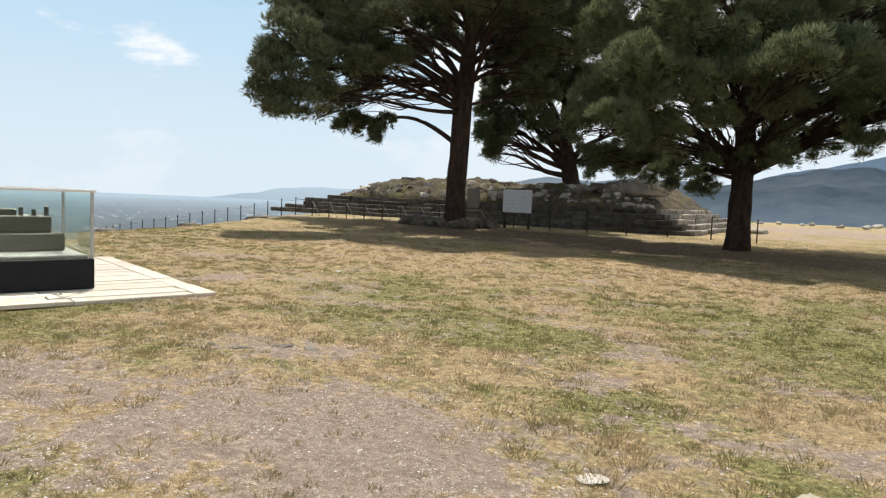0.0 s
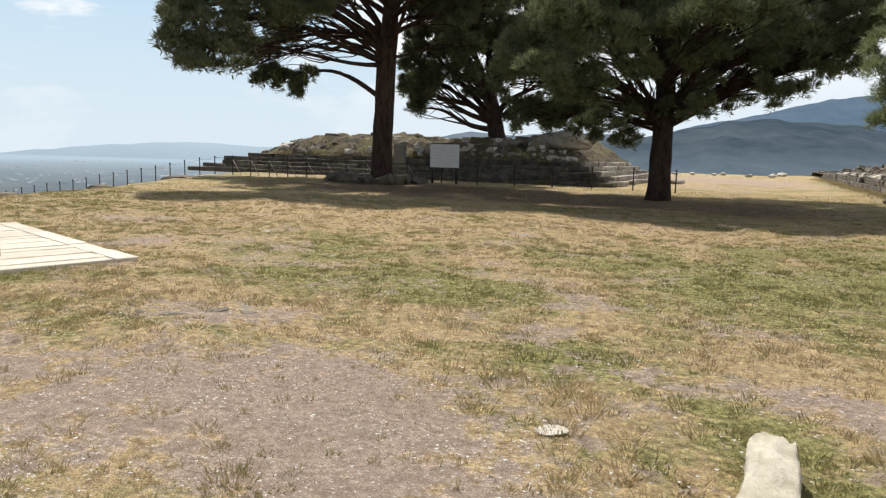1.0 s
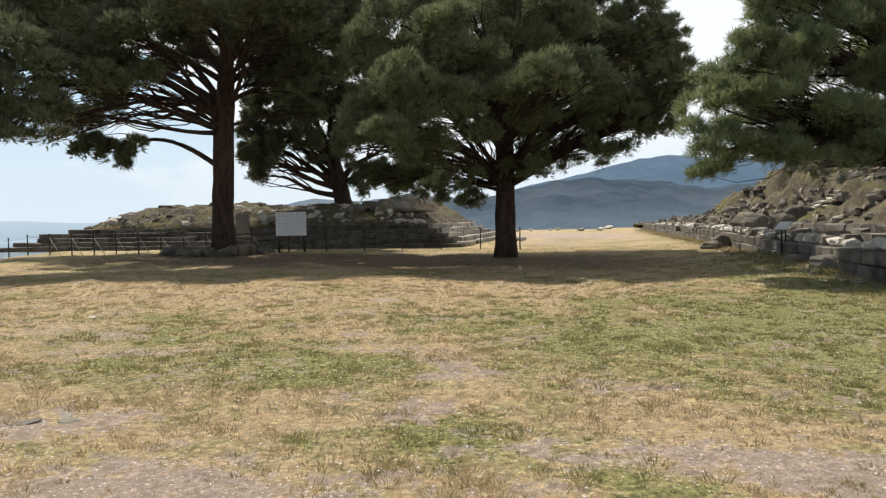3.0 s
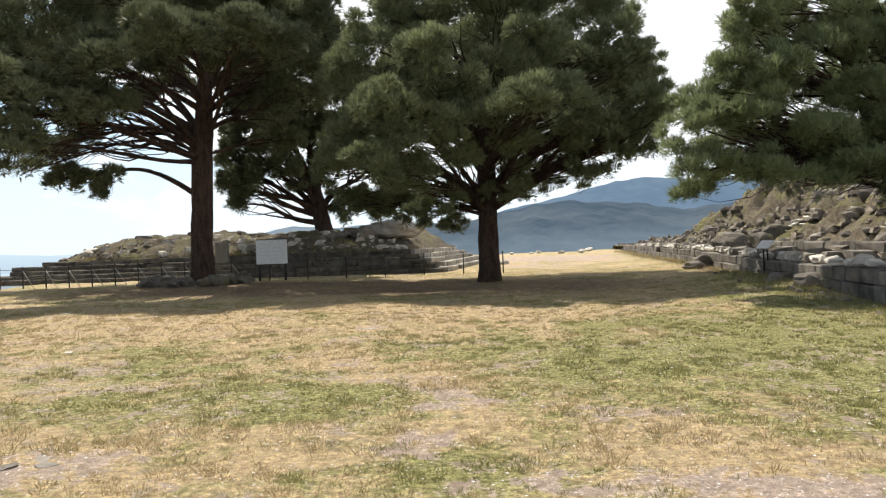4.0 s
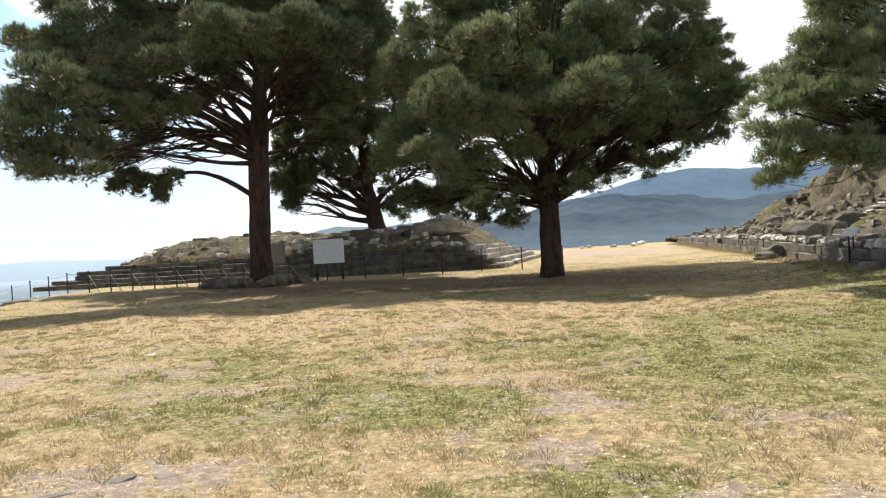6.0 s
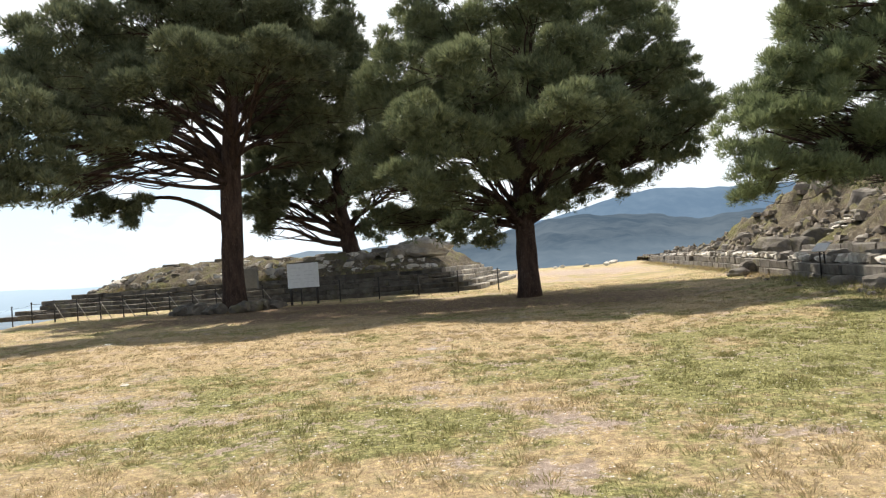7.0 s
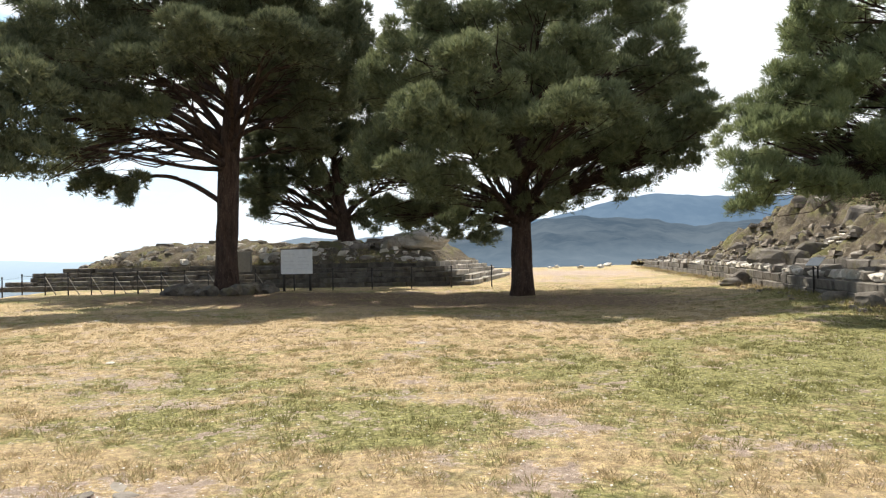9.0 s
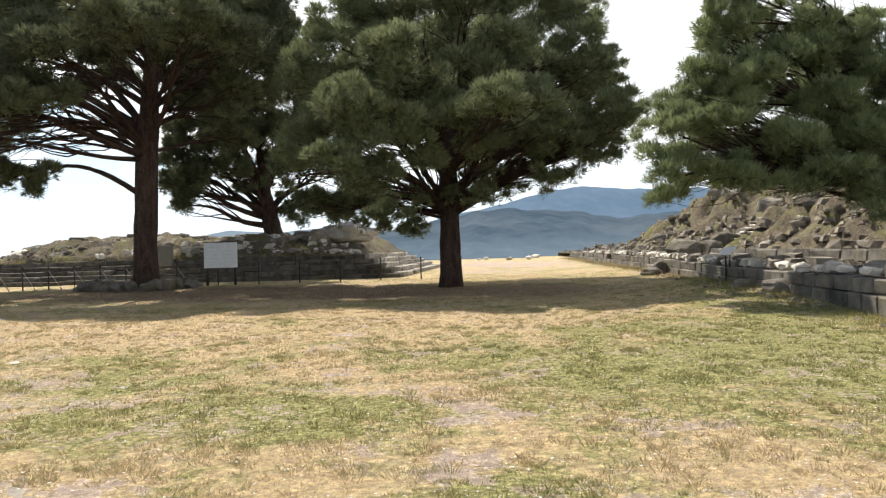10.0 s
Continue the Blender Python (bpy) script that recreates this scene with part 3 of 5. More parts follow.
def needles(lobes, density, rnd_seed, length, width, up=0.55, puff=1.0):
    """Loose needle triangles for crowns: every lobe a heap of rounded brushes."""
    rs = np.random.RandomState(rnd_seed)
    out = []
    for cx, cy, cz, rx, ry, rz in lobes:
        axes = np.array([rx, ry, rz])
        area = 4 * math.pi * ((rx * ry) ** 1.6 / 3 + (rx * rz) ** 1.6 / 3 + (ry * rz) ** 1.6 / 3) ** (1 / 1.6)
        pr0 = min(0.70, 0.12 + 0.42 * min(axes)) * puff
        puffs = max(5, int(area * 0.30 / pr0 ** 2))
        v = rs.normal(size=(puffs, 3))
        v /= np.linalg.norm(v, axis=1)[:, None]
        flip = (v[:, 2] < -0.3) & (rs.uniform(0, 1, puffs) < 0.75)
        v[:, 2] = np.where(flip, -v[:, 2], v[:, 2])
        pr = pr0 * rs.uniform(0.6, 1.3, puffs)
        shell = np.clip(axes[None, :] - 0.75 * pr[:, None], 0.05, None)
        centre = np.array([cx, cy, cz]) + v * shell * rs.uniform(0.72, 1.06, puffs)[:, None]
        per = (density * pr ** 2 / 0.3).astype(int) + 4
        which = np.repeat(np.arange(puffs), per)
        k = len(which)
        d = rs.normal(size=(k, 3))
        d /= np.linalg.norm(d, axis=1)[:, None]
        d += np.array([0, 0, 0.35]) + v[which] * 0.35
        d /= np.linalg.norm(d, axis=1)[:, None]
        rad = pr[which] * (0.86 - 0.42 * rs.uniform(0, 1, k) ** 2)
        at = centre[which] + d * rad[:, None]
        way = d + v[which] * 0.25 + np.array([0, 0, up])
        way /= np.linalg.norm(way, axis=1)[:, None]
        per_tuft = 6
        tip = np.repeat(way, per_tuft, 0) + rs.normal(scale=0.30, size=(k * per_tuft, 3))
        tip /= np.linalg.norm(tip, axis=1)[:, None]
        L = length * rs.uniform(0.6, 1.2, k * per_tuft)[:, None]
        start = np.repeat(at, per_tuft, 0) + rs.normal(scale=0.035, size=(k * per_tuft, 3))
        facing = np.repeat(d + v[which] * 0.2, per_tuft, 0) + rs.normal(scale=0.22, size=tip.shape)
        side = np.cross(tip, facing)
        side /= np.linalg.norm(side, axis=1)[:, None] + 1e-9
        w = width * rs.uniform(0.7, 1.3, k * per_tuft)[:, None]
        out.append(np.stack([start - side * w / 2, start + side * w / 2, start + tip * L], 1))
        # broad sprays deep inside the lobe
        k = int(area * 7)
        q = rs.normal(size=(k, 3))
        q /= np.linalg.norm(q, axis=1)[:, None]
        at = np.array([cx, cy, cz]) + q * (0.62 * rs.uniform(0, 1, k) ** 0.4)[:, None] * axes
        tip = q + rs.normal(scale=0.6, size=(k, 3)) + np.array([0, 0, 0.3])
        tip /= np.linalg.norm(tip, axis=1)[:, None]
        side = np.cross(tip, rs.normal(size=tip.shape))
        side /= np.linalg.norm(side, axis=1)[:, None] + 1e-9
        size = (0.5 * length + 0.08 * float(np.prod(axes)) ** (1 / 3)) * rs.uniform(0.6, 1.2, k)[:, None]
        out.append(np.stack([at - side * size * 0.17, at + side * size * 0.17, at + tip * size * 1.4], 1))
    return np.concatenate(out)


def heaped(lobes, seed):
    """Break each large lobe into a heap of smaller uneven ones."""
    rnd = random.Random(seed)
    out = []
    for cx, cy, cz, rx, ry, rz in lobes:
        if min(rx, ry, rz) < 0.5:
            out.append((cx, cy, cz, rx, ry, rz))
            continue
        out.append((cx, cy, cz - 0.05 * rz, rx * 0.66, ry * 0.66, rz * 0.62))
        for _ in range(9):
            v = Vector((rnd.gauss(0, 1), rnd.gauss(0, 1), rnd.gauss(0.35, 0.9))).normalized()
            q = rnd.uniform(0.28, 0.50)
            m = (rx + ry + rz) / 3
            out.append((cx + v.x * rx * (1.10 - q), cy + v.y * ry * (1.10 - q), cz + v.z * rz * (1.10 - q * 0.8), q * (rx + m) / 2, q * (ry + m) / 2, q * (rz * 0.6 + m * 0.3)))
    return out


def pine(label, base, lean, radius, fork, top, lobes, wisps, low, density, seed, material, starts, slope=0.5, length=0.34, width=0.023, twigs=12, up=0.55, fat=1.0, puff=1.0, arch=0.06):
    """A pine: tapered trunk, one limb to every lobe of the crown, twigs in the lobe, needles, and thin hanging sprays; low lobes share one low limb."""
    rnd = random.Random(seed)
    tree = tagged(empty("pine_tree", Matrix.Translation(base)), label, "tree", "pines on the terrace")
    base = Vector(base)
    bm = bmesh.new()
    h = top - base.z
    pts, radii = [], []
    f = (fork - base.z) / h
    for i in range(21):
        t = i / 20
        flare = 1 + 0.30 * max(0.0, 1 - t * 12) ** 2
        pts.append(Vector((lean[0] * t + 0.08 * math.sin(5 * t + seed), lean[1] * t, h * t - 0.25 * (i == 0))))
        radii.append(radius * flare * (1 - 0.14 * min(1, t / f) - 0.78 * max(0, t - f) / max(0.05, 1 - f)))
    tube(bm, pts, radii, 20, 0.16, seed)
    part("trunk", bm, M_BARK, tree, "dark reddish-brown furrowed bark")

    def on_trunk(z):
        t = min(0.999, max(0, (z - base.z) / h))
        i = int(t * 20)
        return pts[i].lerp(pts[i + 1], t * 20 - i), radii[i]

    def branch(bm, p, e, r):
        tube(bm, bend(p, e, 0.06 * (e - p).length, 5, rnd, 0.09 * (e - p).length), [r, r * 0.85, r * 0.7, r * 0.52, r * 0.35, r * 0.2], 5)

    sprays = []
    for n, (cx, cy, cz, rx, ry, rz) in enumerate(lobes + wisps):
        hangs = n >= len(lobes)
        goal = Vector((cx, cy, cz + (0.5 if hangs else -0.2) * rz)) - base
        away = math.hypot(goal.x, goal.y)
        z0 = min(starts[1], max(starts[0], cz - away * slope)) + rnd.uniform(-0.3, 0.5)
        a, r0 = on_trunk(z0)
        bm = bmesh.new()
        thick = max(0.06, min(r0 * 0.5, (0.04 + 0.020 * (rx + ry + rz) + 0.008 * away) * fat))
        reach = (goal - a).length
        path = bend(a, goal, arch * reach, 12, rnd, 0.06 * reach)
        tube(bm, path, [thick * (1.25 - 0.25 * min(1, i / 2) - 0.78 * i / 12) for i in range(13)], 9, 0.12, n)
        for q in range(twigs):
            s = rnd.uniform(0.22, 0.95)
            i = min(11, int(s * 12))
            p = path[i].lerp(path[i + 1], s * 12 - i)
            v = Vector((rnd.gauss(0, 1), rnd.gauss(0, 1), rnd.gauss(0.1, 0.7))).normalized()
            e = goal + Vector((v.x * rx, v.y * ry, v.z * rz)) * 0.9
            if (e - p).length > 4.5:
                e = p + (e - p).normalized() * rnd.uniform(2.5, 4.5)
            branch(bm, p, e, max(0.018, min(0.07, thick * (1 - 0.7 * s) * rnd.uniform(0.3, 0.6))))
        if hangs:
            for q in range(18):
                e = Vector((cx + rx * rnd.uniform(-1, 1), cy + ry * rnd.uniform(-1, 1), cz + rz * rnd.uniform(-1, 0.9)))
                s = rnd.uniform(0.45, 1.0)
                i = min(11, int(s * 12))
                branch(bm, path[i].lerp(path[i + 1], s * 12 - i), e - base, 0.022)
                r = rnd.uniform(0.16, 0.34) * (0.5 + 0.5 * min(1.2, rx))
                sprays.append((e.x, e.y, e.z - 0.1, r, r, r * 0.75))
        part("limb", bm, M_BARK, tree)
    if low:
        goal = Vector(low[1][:3]) - base
        a, r0 = on_trunk(4.4)
        bm = bmesh.new()
        path = bend(a, goal, 0.16 * (goal - a).length, 12, rnd, 0.03 * (goal - a).length)
        tube(bm, path, [0.15 - 0.009 * i for i in range(13)], 9, 0.14, 5)
        for cx, cy, cz, rx, ry, rz in low:
            for q in range(7):
                e = Vector((cx + rx * rnd.uniform(-0.8, 0.8), cy + ry * rnd.uniform(-0.8, 0.8), cz + rz * rnd.uniform(-0.8, 0.8))) - base
                branch(bm, path[rnd.randrange(8, 13)], e, 0.03)
        part("limb", bm, M_BARK, tree)
    tris = needles(heaped(lobes + low, seed) + sprays, density, seed, length, width, up, puff)
    tris = tris - np.array(base)[None, None, :]
    crown = new("crown", mesh_from_tris("crown", tris, material))
    crown.parent = tree
    tagged(crown, "dense tufted dark green needles", kind="stuff")
    return tree


LOBES_L = [(-17.3, 25.5, 6.3, 1.51, 1.59, 1.37), (-16.8, 26.5, 7.9, 1.96, 2.06, 1.64), (-17.2, 25.5, 5.3, 1.26, 0.86, 0.63), (-16.1, 26.5, 5.9, 1.63, 1.33, 0.98), (-18.7, 29.5, 10.3, 2.09, 2.19, 1.62), (-17.2, 30.5, 11.8, 2.4, 2.52, 1.9), (-15.0, 31.5, 13.4, 2.73, 2.56, 1.87), (-12.3, 32.5, 13.7, 2.93, 2.11, 1.55), (-9.1, 33.5, 13.5, 2.86, 2.16, 1.58), (-6.4, 35.5, 13.3, 2.13, 2.24, 1.9), (-5.9, 36.5, 11.8, 1.48, 1.55, 1.95), (-7.7, 35.5, 10.7, 2.02, 2.12, 1.58)]
LOBES_L += [(-15.8, 28.5, 7.9, 1.88, 1.76, 1.29), (-13.7, 28.5, 9.4, 1.98, 1.91, 1.4), (-10.6, 27.5, 10.2, 2.01, 1.46, 1.07), (-8.2, 28.5, 10.3, 1.95, 1.5, 1.1), (-7.0, 30.5, 10.5, 1.48, 1.55, 1.23), (-16.2, 31.5, 7.3, 1.43, 1.13, 0.83), (-13.7, 29.5, 7.8, 1.21, 1.15, 0.84), (-16.8, 38.5, 13.5, 2.56, 2.62, 1.92), (-12.5, 39.5, 15.8, 3.91, 2.67, 1.95), (-21.0, 39.5, 11.8, 2.98, 2.71, 1.98), (-9.3, 39.5, 14.2, 2.91, 2.65, 1.94), (-8.1, 35.5, 9.1, 1.58, 1.65, 1.21)]
LOBES_L += [(-11.8, 34.5, 16.5, 4.53, 2.13, 1.56), (-13.7, 31.5, 15.0, 3.11, 1.59, 1.17), (-8.0, 32.5, 15.1, 2.9, 1.62, 1.19), (-17.9, 30.5, 5.6, 1.01, 0.55, 0.4), (-17.6, 32.5, 6.6, 1.21, 0.73, 0.54), (-7.1, 38.5, 10.1, 1.25, 1.31, 1.25), (-12.4, 31.5, 10.2, 1.42, 0.99, 0.72), (-9.5, 31.5, 10.2, 1.41, 0.87, 0.64), (-15.2, 39.5, 11.2, 1.8, 1.52, 1.11), (-11.6, 39.5, 11.3, 1.78, 1.68, 1.23), (-17.0, 39.5, 10.4, 1.48, 1.16, 0.85), (-9.8, 38.5, 9.5, 1.57, 1.65, 1.26)]
# lobes at y 43.5 to 44.5: unseen behind the crown, added for their shadow
LOBES_L += [(-12.6, 37.5, 12.9, 2.16, 1.69, 1.24), (-8.3, 37.5, 7.7, 1.22, 1.25, 0.91), (-21.8, 43.5, 14.6, 3.65, 2.49, 1.83), (-18.2, 44.5, 15.4, 3.71, 2.53, 1.86), (-14.1, 44.5, 15.1, 3.68, 2.51, 1.84), (-10.4, 44.5, 14.1, 3.29, 2.5, 1.83), (-10.0, 40.5, 11.3, 1.66, 1.74, 1.66), (-24.4, 41.5, 12.9, 2.8, 2.39, 1.75), (-11.5, 39.5, 9.8, 0.91, 0.95, 0.97)]
BLOB_L = [(-18.7, 34.5, 5.8, 0.8, 0.84, 0.63), (-17.8, 34.5, 5.4, 0.74, 0.7, 0.51), (-16.8, 34.5, 5.1, 0.74, 0.78, 0.68), (-16.3, 34.5, 5.7, 0.68, 0.62, 0.46), (-19.1, 34.5, 5.3, 0.4, 0.42, 0.34)]
LOBES_R = [(-4.0, 26.8, 5.8, 1.1, 1.16, 1.16), (-3.4, 27.8, 8.1, 1.36, 1.43, 1.54), (-4.2, 26.8, 4.6, 0.89, 0.93, 0.85), (-2.4, 27.8, 9.7, 1.43, 1.5, 1.54), (-2.0, 24.8, 6.3, 1.45, 1.52, 1.16), (-2.6, 24.8, 4.4, 1.45, 1.19, 0.87), (-0.7, 27.8, 10.6, 1.86, 1.79, 1.31), (-0.3, 24.8, 7.7, 1.64, 1.72, 1.35), (2.3, 27.8, 11.1, 2.38, 1.77, 1.3), (5.5, 29.8, 11.5, 2.31, 1.9, 1.39), (7.0, 27.8, 9.9, 1.24, 1.3, 1.2), (6.5, 27.8, 8.5, 1.62, 1.57, 1.15)]
LOBES_R += [(3.1, 25.8, 8.5, 1.89, 1.68, 1.23), (2.5, 22.8, 6.3, 1.3, 1.0, 0.73), (4.0, 23.8, 6.6, 1.12, 1.04, 0.76), (2.1, 24.8, 6.1, 1.33, 1.04, 0.76), (5.9, 25.8, 5.9, 1.38, 1.07, 0.79), (7.3, 25.8, 6.5, 0.94, 0.91, 0.67), (8.0, 25.8, 7.0, 0.51, 0.53, 0.39), (4.9, 26.8, 5.7, 1.54, 0.9, 0.66), (2.8, 25.8, 5.3, 1.39, 0.81, 0.6), (-0.4, 24.8, 5.5, 1.35, 1.31, 0.96), (-1.1, 25.8, 4.2, 1.41, 1.1, 0.8), (0.5, 25.8, 4.7, 0.9, 0.94, 0.7)]
LOBES_R += [(-3.8, 28.8, 3.5, 0.87, 0.75, 0.55), (2.0, 28.8, 13.2, 4.28, 1.84, 1.35), (-1.7, 28.8, 12.3, 1.6, 1.56, 1.14), (5.4, 32.8, 10.2, 2.82, 2.45, 1.79), (-0.6, 32.8, 10.1, 2.34, 2.46, 2.08), (2.3, 32.8, 11.2, 3.1, 2.82, 2.07), (-2.6, 31.8, 6.4, 1.77, 1.86, 1.52), (7.5, 30.8, 12.4, 1.91, 1.63, 1.19), (0.9, 25.8, 6.7, 1.2, 1.09, 0.8), (7.4, 30.8, 7.5, 1.66, 1.46, 1.07), (5.7, 30.8, 7.2, 1.67, 1.3, 0.95), (7.5, 27.8, 6.0, 1.17, 0.99, 0.72)]
# lobes at y 34.8 to 35.8 are hidden ones, added to lengthen the shadow
LOBES_R += [(2.4, 31.8, 6.1, 1.5, 1.36, 1.0), (4.7, 30.8, 5.8, 1.67, 0.98, 0.72), (-0.2, 32.8, 8.0, 2.34, 2.45, 1.82), (8.4, 30.8, 8.4, 1.19, 1.25, 0.95), (2.8, 29.8, 8.6, 2.09, 1.91, 1.4), (-1.8, 28.8, 3.4, 1.36, 0.8, 0.59), (6.3, 29.8, 5.7, 1.38, 0.88, 0.64), (-0.9, 35.8, 9.8, 2.57, 2.7, 2.0), (2.6, 35.8, 9.9, 2.55, 2.68, 1.98), (-3.2, 34.8, 8.6, 1.95, 2.05, 1.67), (5.6, 35.8, 9.3, 2.25, 2.3, 1.69), (8.0, 25.8, 6.3, 0.7, 0.74, 0.63)]
LOBES_R += [(7.9, 27.8, 9.0, 0.72, 0.76, 0.77)]
WISP_R = [(5.6, 26.8, 4.8, 1.53, 0.95, 0.7), (4.2, 28.8, 4.5, 1.56, 1.21, 0.89), (2.4, 27.8, 4.1, 1.08, 1.03, 0.75), (-0.1, 30.8, 2.8, 1.09, 0.73, 0.53), (-3.0, 29.8, 3.4, 1.29, 0.84, 0.61), (7.1, 26.8, 5.4, 1.12, 0.78, 0.57), (-0.5, 27.8, 3.6, 1.09, 0.89, 0.65), (8.3, 29.8, 9.4, 1.15, 1.2, 1.38)]
LOBES_B = [(-11.9, 43.3, 6.2, 1.35, 1.42, 1.21), (-10.3, 44.3, 8.3, 2.0, 2.1, 1.63), (-8.6, 45.3, 10.2, 2.22, 2.33, 1.78), (-12.7, 44.3, 4.9, 1.02, 1.07, 0.95), (-6.4, 45.3, 8.8, 1.84, 1.94, 2.03), (-9.5, 43.3, 6.9, 1.42, 1.16, 0.85), (-7.9, 47.3, 7.8, 1.93, 1.48, 1.08), (-6.1, 47.3, 11.8, 2.7, 2.84, 2.32), (-11.4, 46.3, 10.0, 1.52, 1.6, 1.33), (-4.6, 46.3, 7.3, 1.88, 1.97, 1.69), (-13.3, 44.3, 5.9, 0.88, 0.92, 1.24), (-13.0, 44.3, 7.6, 1.17, 1.23, 1.39)]
LOBES_B += [(-12.7, 45.3, 9.4, 1.49, 1.57, 1.49), (-11.5, 46.3, 11.8, 1.83, 1.92, 1.53), (-12.9, 48.3, 13.3, 1.6, 1.68, 1.44)]
WISP_B = [(-9.4, 45.3, 6.6, 1.67, 1.42, 1.04), (-5.6, 45.3, 4.8, 1.47, 1.3, 0.95)]
LOBES_4 = [(7.9, 19.0, 7.3, 0.54, 0.57, 0.7), (8.7, 19.0, 7.6, 0.78, 0.81, 0.73), (7.6, 19.0, 6.0, 0.77, 0.8, 0.73), (6.6, 19.0, 5.4, 0.57, 0.52, 0.38), (6.5, 18.5, 4.5, 0.8, 0.75, 0.55), (5.7, 18.5, 3.9, 0.39, 0.41, 0.3), (6.4, 18.0, 3.4, 0.83, 0.69, 0.51), (7.9, 18.5, 4.7, 1.0, 1.05, 0.81), (8.4, 18.5, 5.8, 1.0, 0.99, 0.72), (9.9, 19.0, 6.7, 1.15, 1.03, 0.76), (7.6, 18.0, 3.3, 0.94, 0.74, 0.54), (8.8, 18.0, 2.9, 1.01, 0.59, 0.43)]
LOBES_4 += [(9.2, 18.0, 4.1, 1.08, 0.72, 0.52), (11.0, 19.0, 6.6, 1.0, 0.77, 0.56), (12.2, 19.0, 6.4, 1.18, 1.24, 0.94), (10.8, 18.5, 5.2, 1.13, 0.79, 0.58), (11.9, 18.5, 4.3, 1.15, 1.12, 0.82), (10.3, 18.0, 3.2, 1.19, 0.9, 0.66), (11.5, 18.0, 2.6, 1.11, 0.91, 0.67), (10.6, 20.0, 5.6, 1.04, 0.85, 0.62), (9.5, 20.0, 4.2, 1.03, 0.94, 0.69), (8.3, 19.0, 8.5, 0.97, 0.88, 0.64), (13.5, 19.0, 3.5, 1.54, 1.4, 1.03), (13.9, 19.0, 5.3, 1.55, 1.63, 1.21)]
LOBES_4 += [(14.9, 20.0, 7.2, 1.27, 1.24, 0.91), (8.1, 20.5, 4.2, 1.04, 0.94, 0.69), (8.5, 20.5, 5.4, 1.04, 1.09, 0.87), (9.2, 20.5, 6.8, 1.05, 1.1, 1.05), (11.2, 20.5, 3.7, 1.43, 0.98, 0.72), (13.1, 21.0, 4.6, 1.49, 1.28, 0.93), (12.8, 21.0, 6.6, 1.49, 1.27, 0.93)]
WISP_4 = [(7.4, 19.0, 6.6, 0.48, 0.5, 0.95), (6.2, 19.0, 5.0, 0.53, 0.56, 0.53), (10.3, 19.0, 7.9, 0.99, 0.9, 0.66), (11.7, 19.0, 7.5, 1.17, 0.69, 0.5), (10.6, 19.0, 4.0, 0.99, 0.9, 0.66), (6.4, 19.0, 3.1, 0.63, 0.43, 0.31)]

pine("tall spreading pine with a bare lower trunk ringed by stones", (-12.15, 34.9, 0.05), (0.7, 0.2), 0.56, 7.6, 15.2, LOBES_L, [], BLOB_L, 31, 3, M_NEEDLE, (6.5, 10.5), 0.42, 0.27, 0.043, twigs=18, fat=0.66, arch=0.10)
pine("broad full pine with drooping lower branches on the meadow", (1.63, 29.3, 0.0), (0.4, 0.0), 0.44, 4.6, 12.2, LOBES_R, WISP_R, [], 37, 8, M_NEEDLE_MID, (3.1, 7.6), 0.6, 0.24, 0.036, twigs=14, fat=0.75)
pine("forked pine growing on top of the ruined mound", (-7.55, 45.3, 2.3), (-0.9, 0.4), 0.60, 4.0, 8.5, LOBES_B, WISP_B, [], 34, 15, M_NEEDLE, (3.6, 5.6), 1.2, 0.30, 0.050, twigs=12, fat=1.4)
pine("bright green pine leaning out over the rubble bank", (15.4, 20.6, 0.6), (-0.9, 0.0), 0.28, 4.6, 8.0, LOBES_4, WISP_4, [], 64, 21, M_NEEDLE_LIGHT, (2.6, 6.5), 0.35, 0.19, 0.022, twigs=14, up=0.75, fat=0.7, puff=0.8)


# ---------------------------------------------------------------- stepped foundation of the altar
def altar_at(s, w, z=0.0):
    """A place by metres along the front (to the west), into the mound, and up."""
    return ALTAR_C + ALTAR_U * s + ALTAR_V * w + Vector((0, 0, z))


def altar_mound():
    s, w = np.meshgrid(np.linspace(2.1, 30.5, 150), np.linspace(1.7, 24.0, 112))
    x = ALTAR_C.x + ALTAR_U.x * s + ALTAR_V.x * w
    y = ALTAR_C.y + ALTAR_U.y * s + ALTAR_V.y * w
    ramp_front = smooth(w, 1.2, 5.2)
    ramp_side = smooth(s, 2.0, 5.6)
    ramp_west = 1 - smooth(s, 23.0, 30.3)
    z = 1.25 + 1.3 * ramp_front * ramp_side + 0.1 * smooth(w, 2.0, 2.6) + 0.22 * waves(x, y, 5.0, 31) * ramp_front + 0.13 * waves(x, y, 1.6, 32) * smooth(w, 1.2, 2.4)
    z = z + 0.25 * np.exp(-((s - 18.5) / 4.0) ** 2) * ramp_front
    z = z * (0.25 + 0.75 * ramp_west) * smooth(w, 1.68, 2.3) * smooth(s, 2.1, 2.9) - 1.6 * smooth(w, 19, 24)
    me = grid_mesh("ruin_mound", x, y, z, [M_RUBBLE])
    return tagged(new("ruin_mound", me), "earth mound with dry grass over ruined foundations", "mound", kind="structure")


altar_mound()
steps = tagged(empty("altar_steps", Matrix.Translation(ALTAR_C)), "weathered grey stone steps round the ruined altar foundation", "steps", kind="structure")
STEP_H, STEP_T, STEP_N = 0.265, 0.42, 5
step_data = [block_data("step_block", 60 + i, M_STONE_STEP_SHADED, l, 0.95, STEP_H + 0.02, 0.03, 0.022) for i, l in enumerate((0.9, 1.15, 1.4, 1.7))]
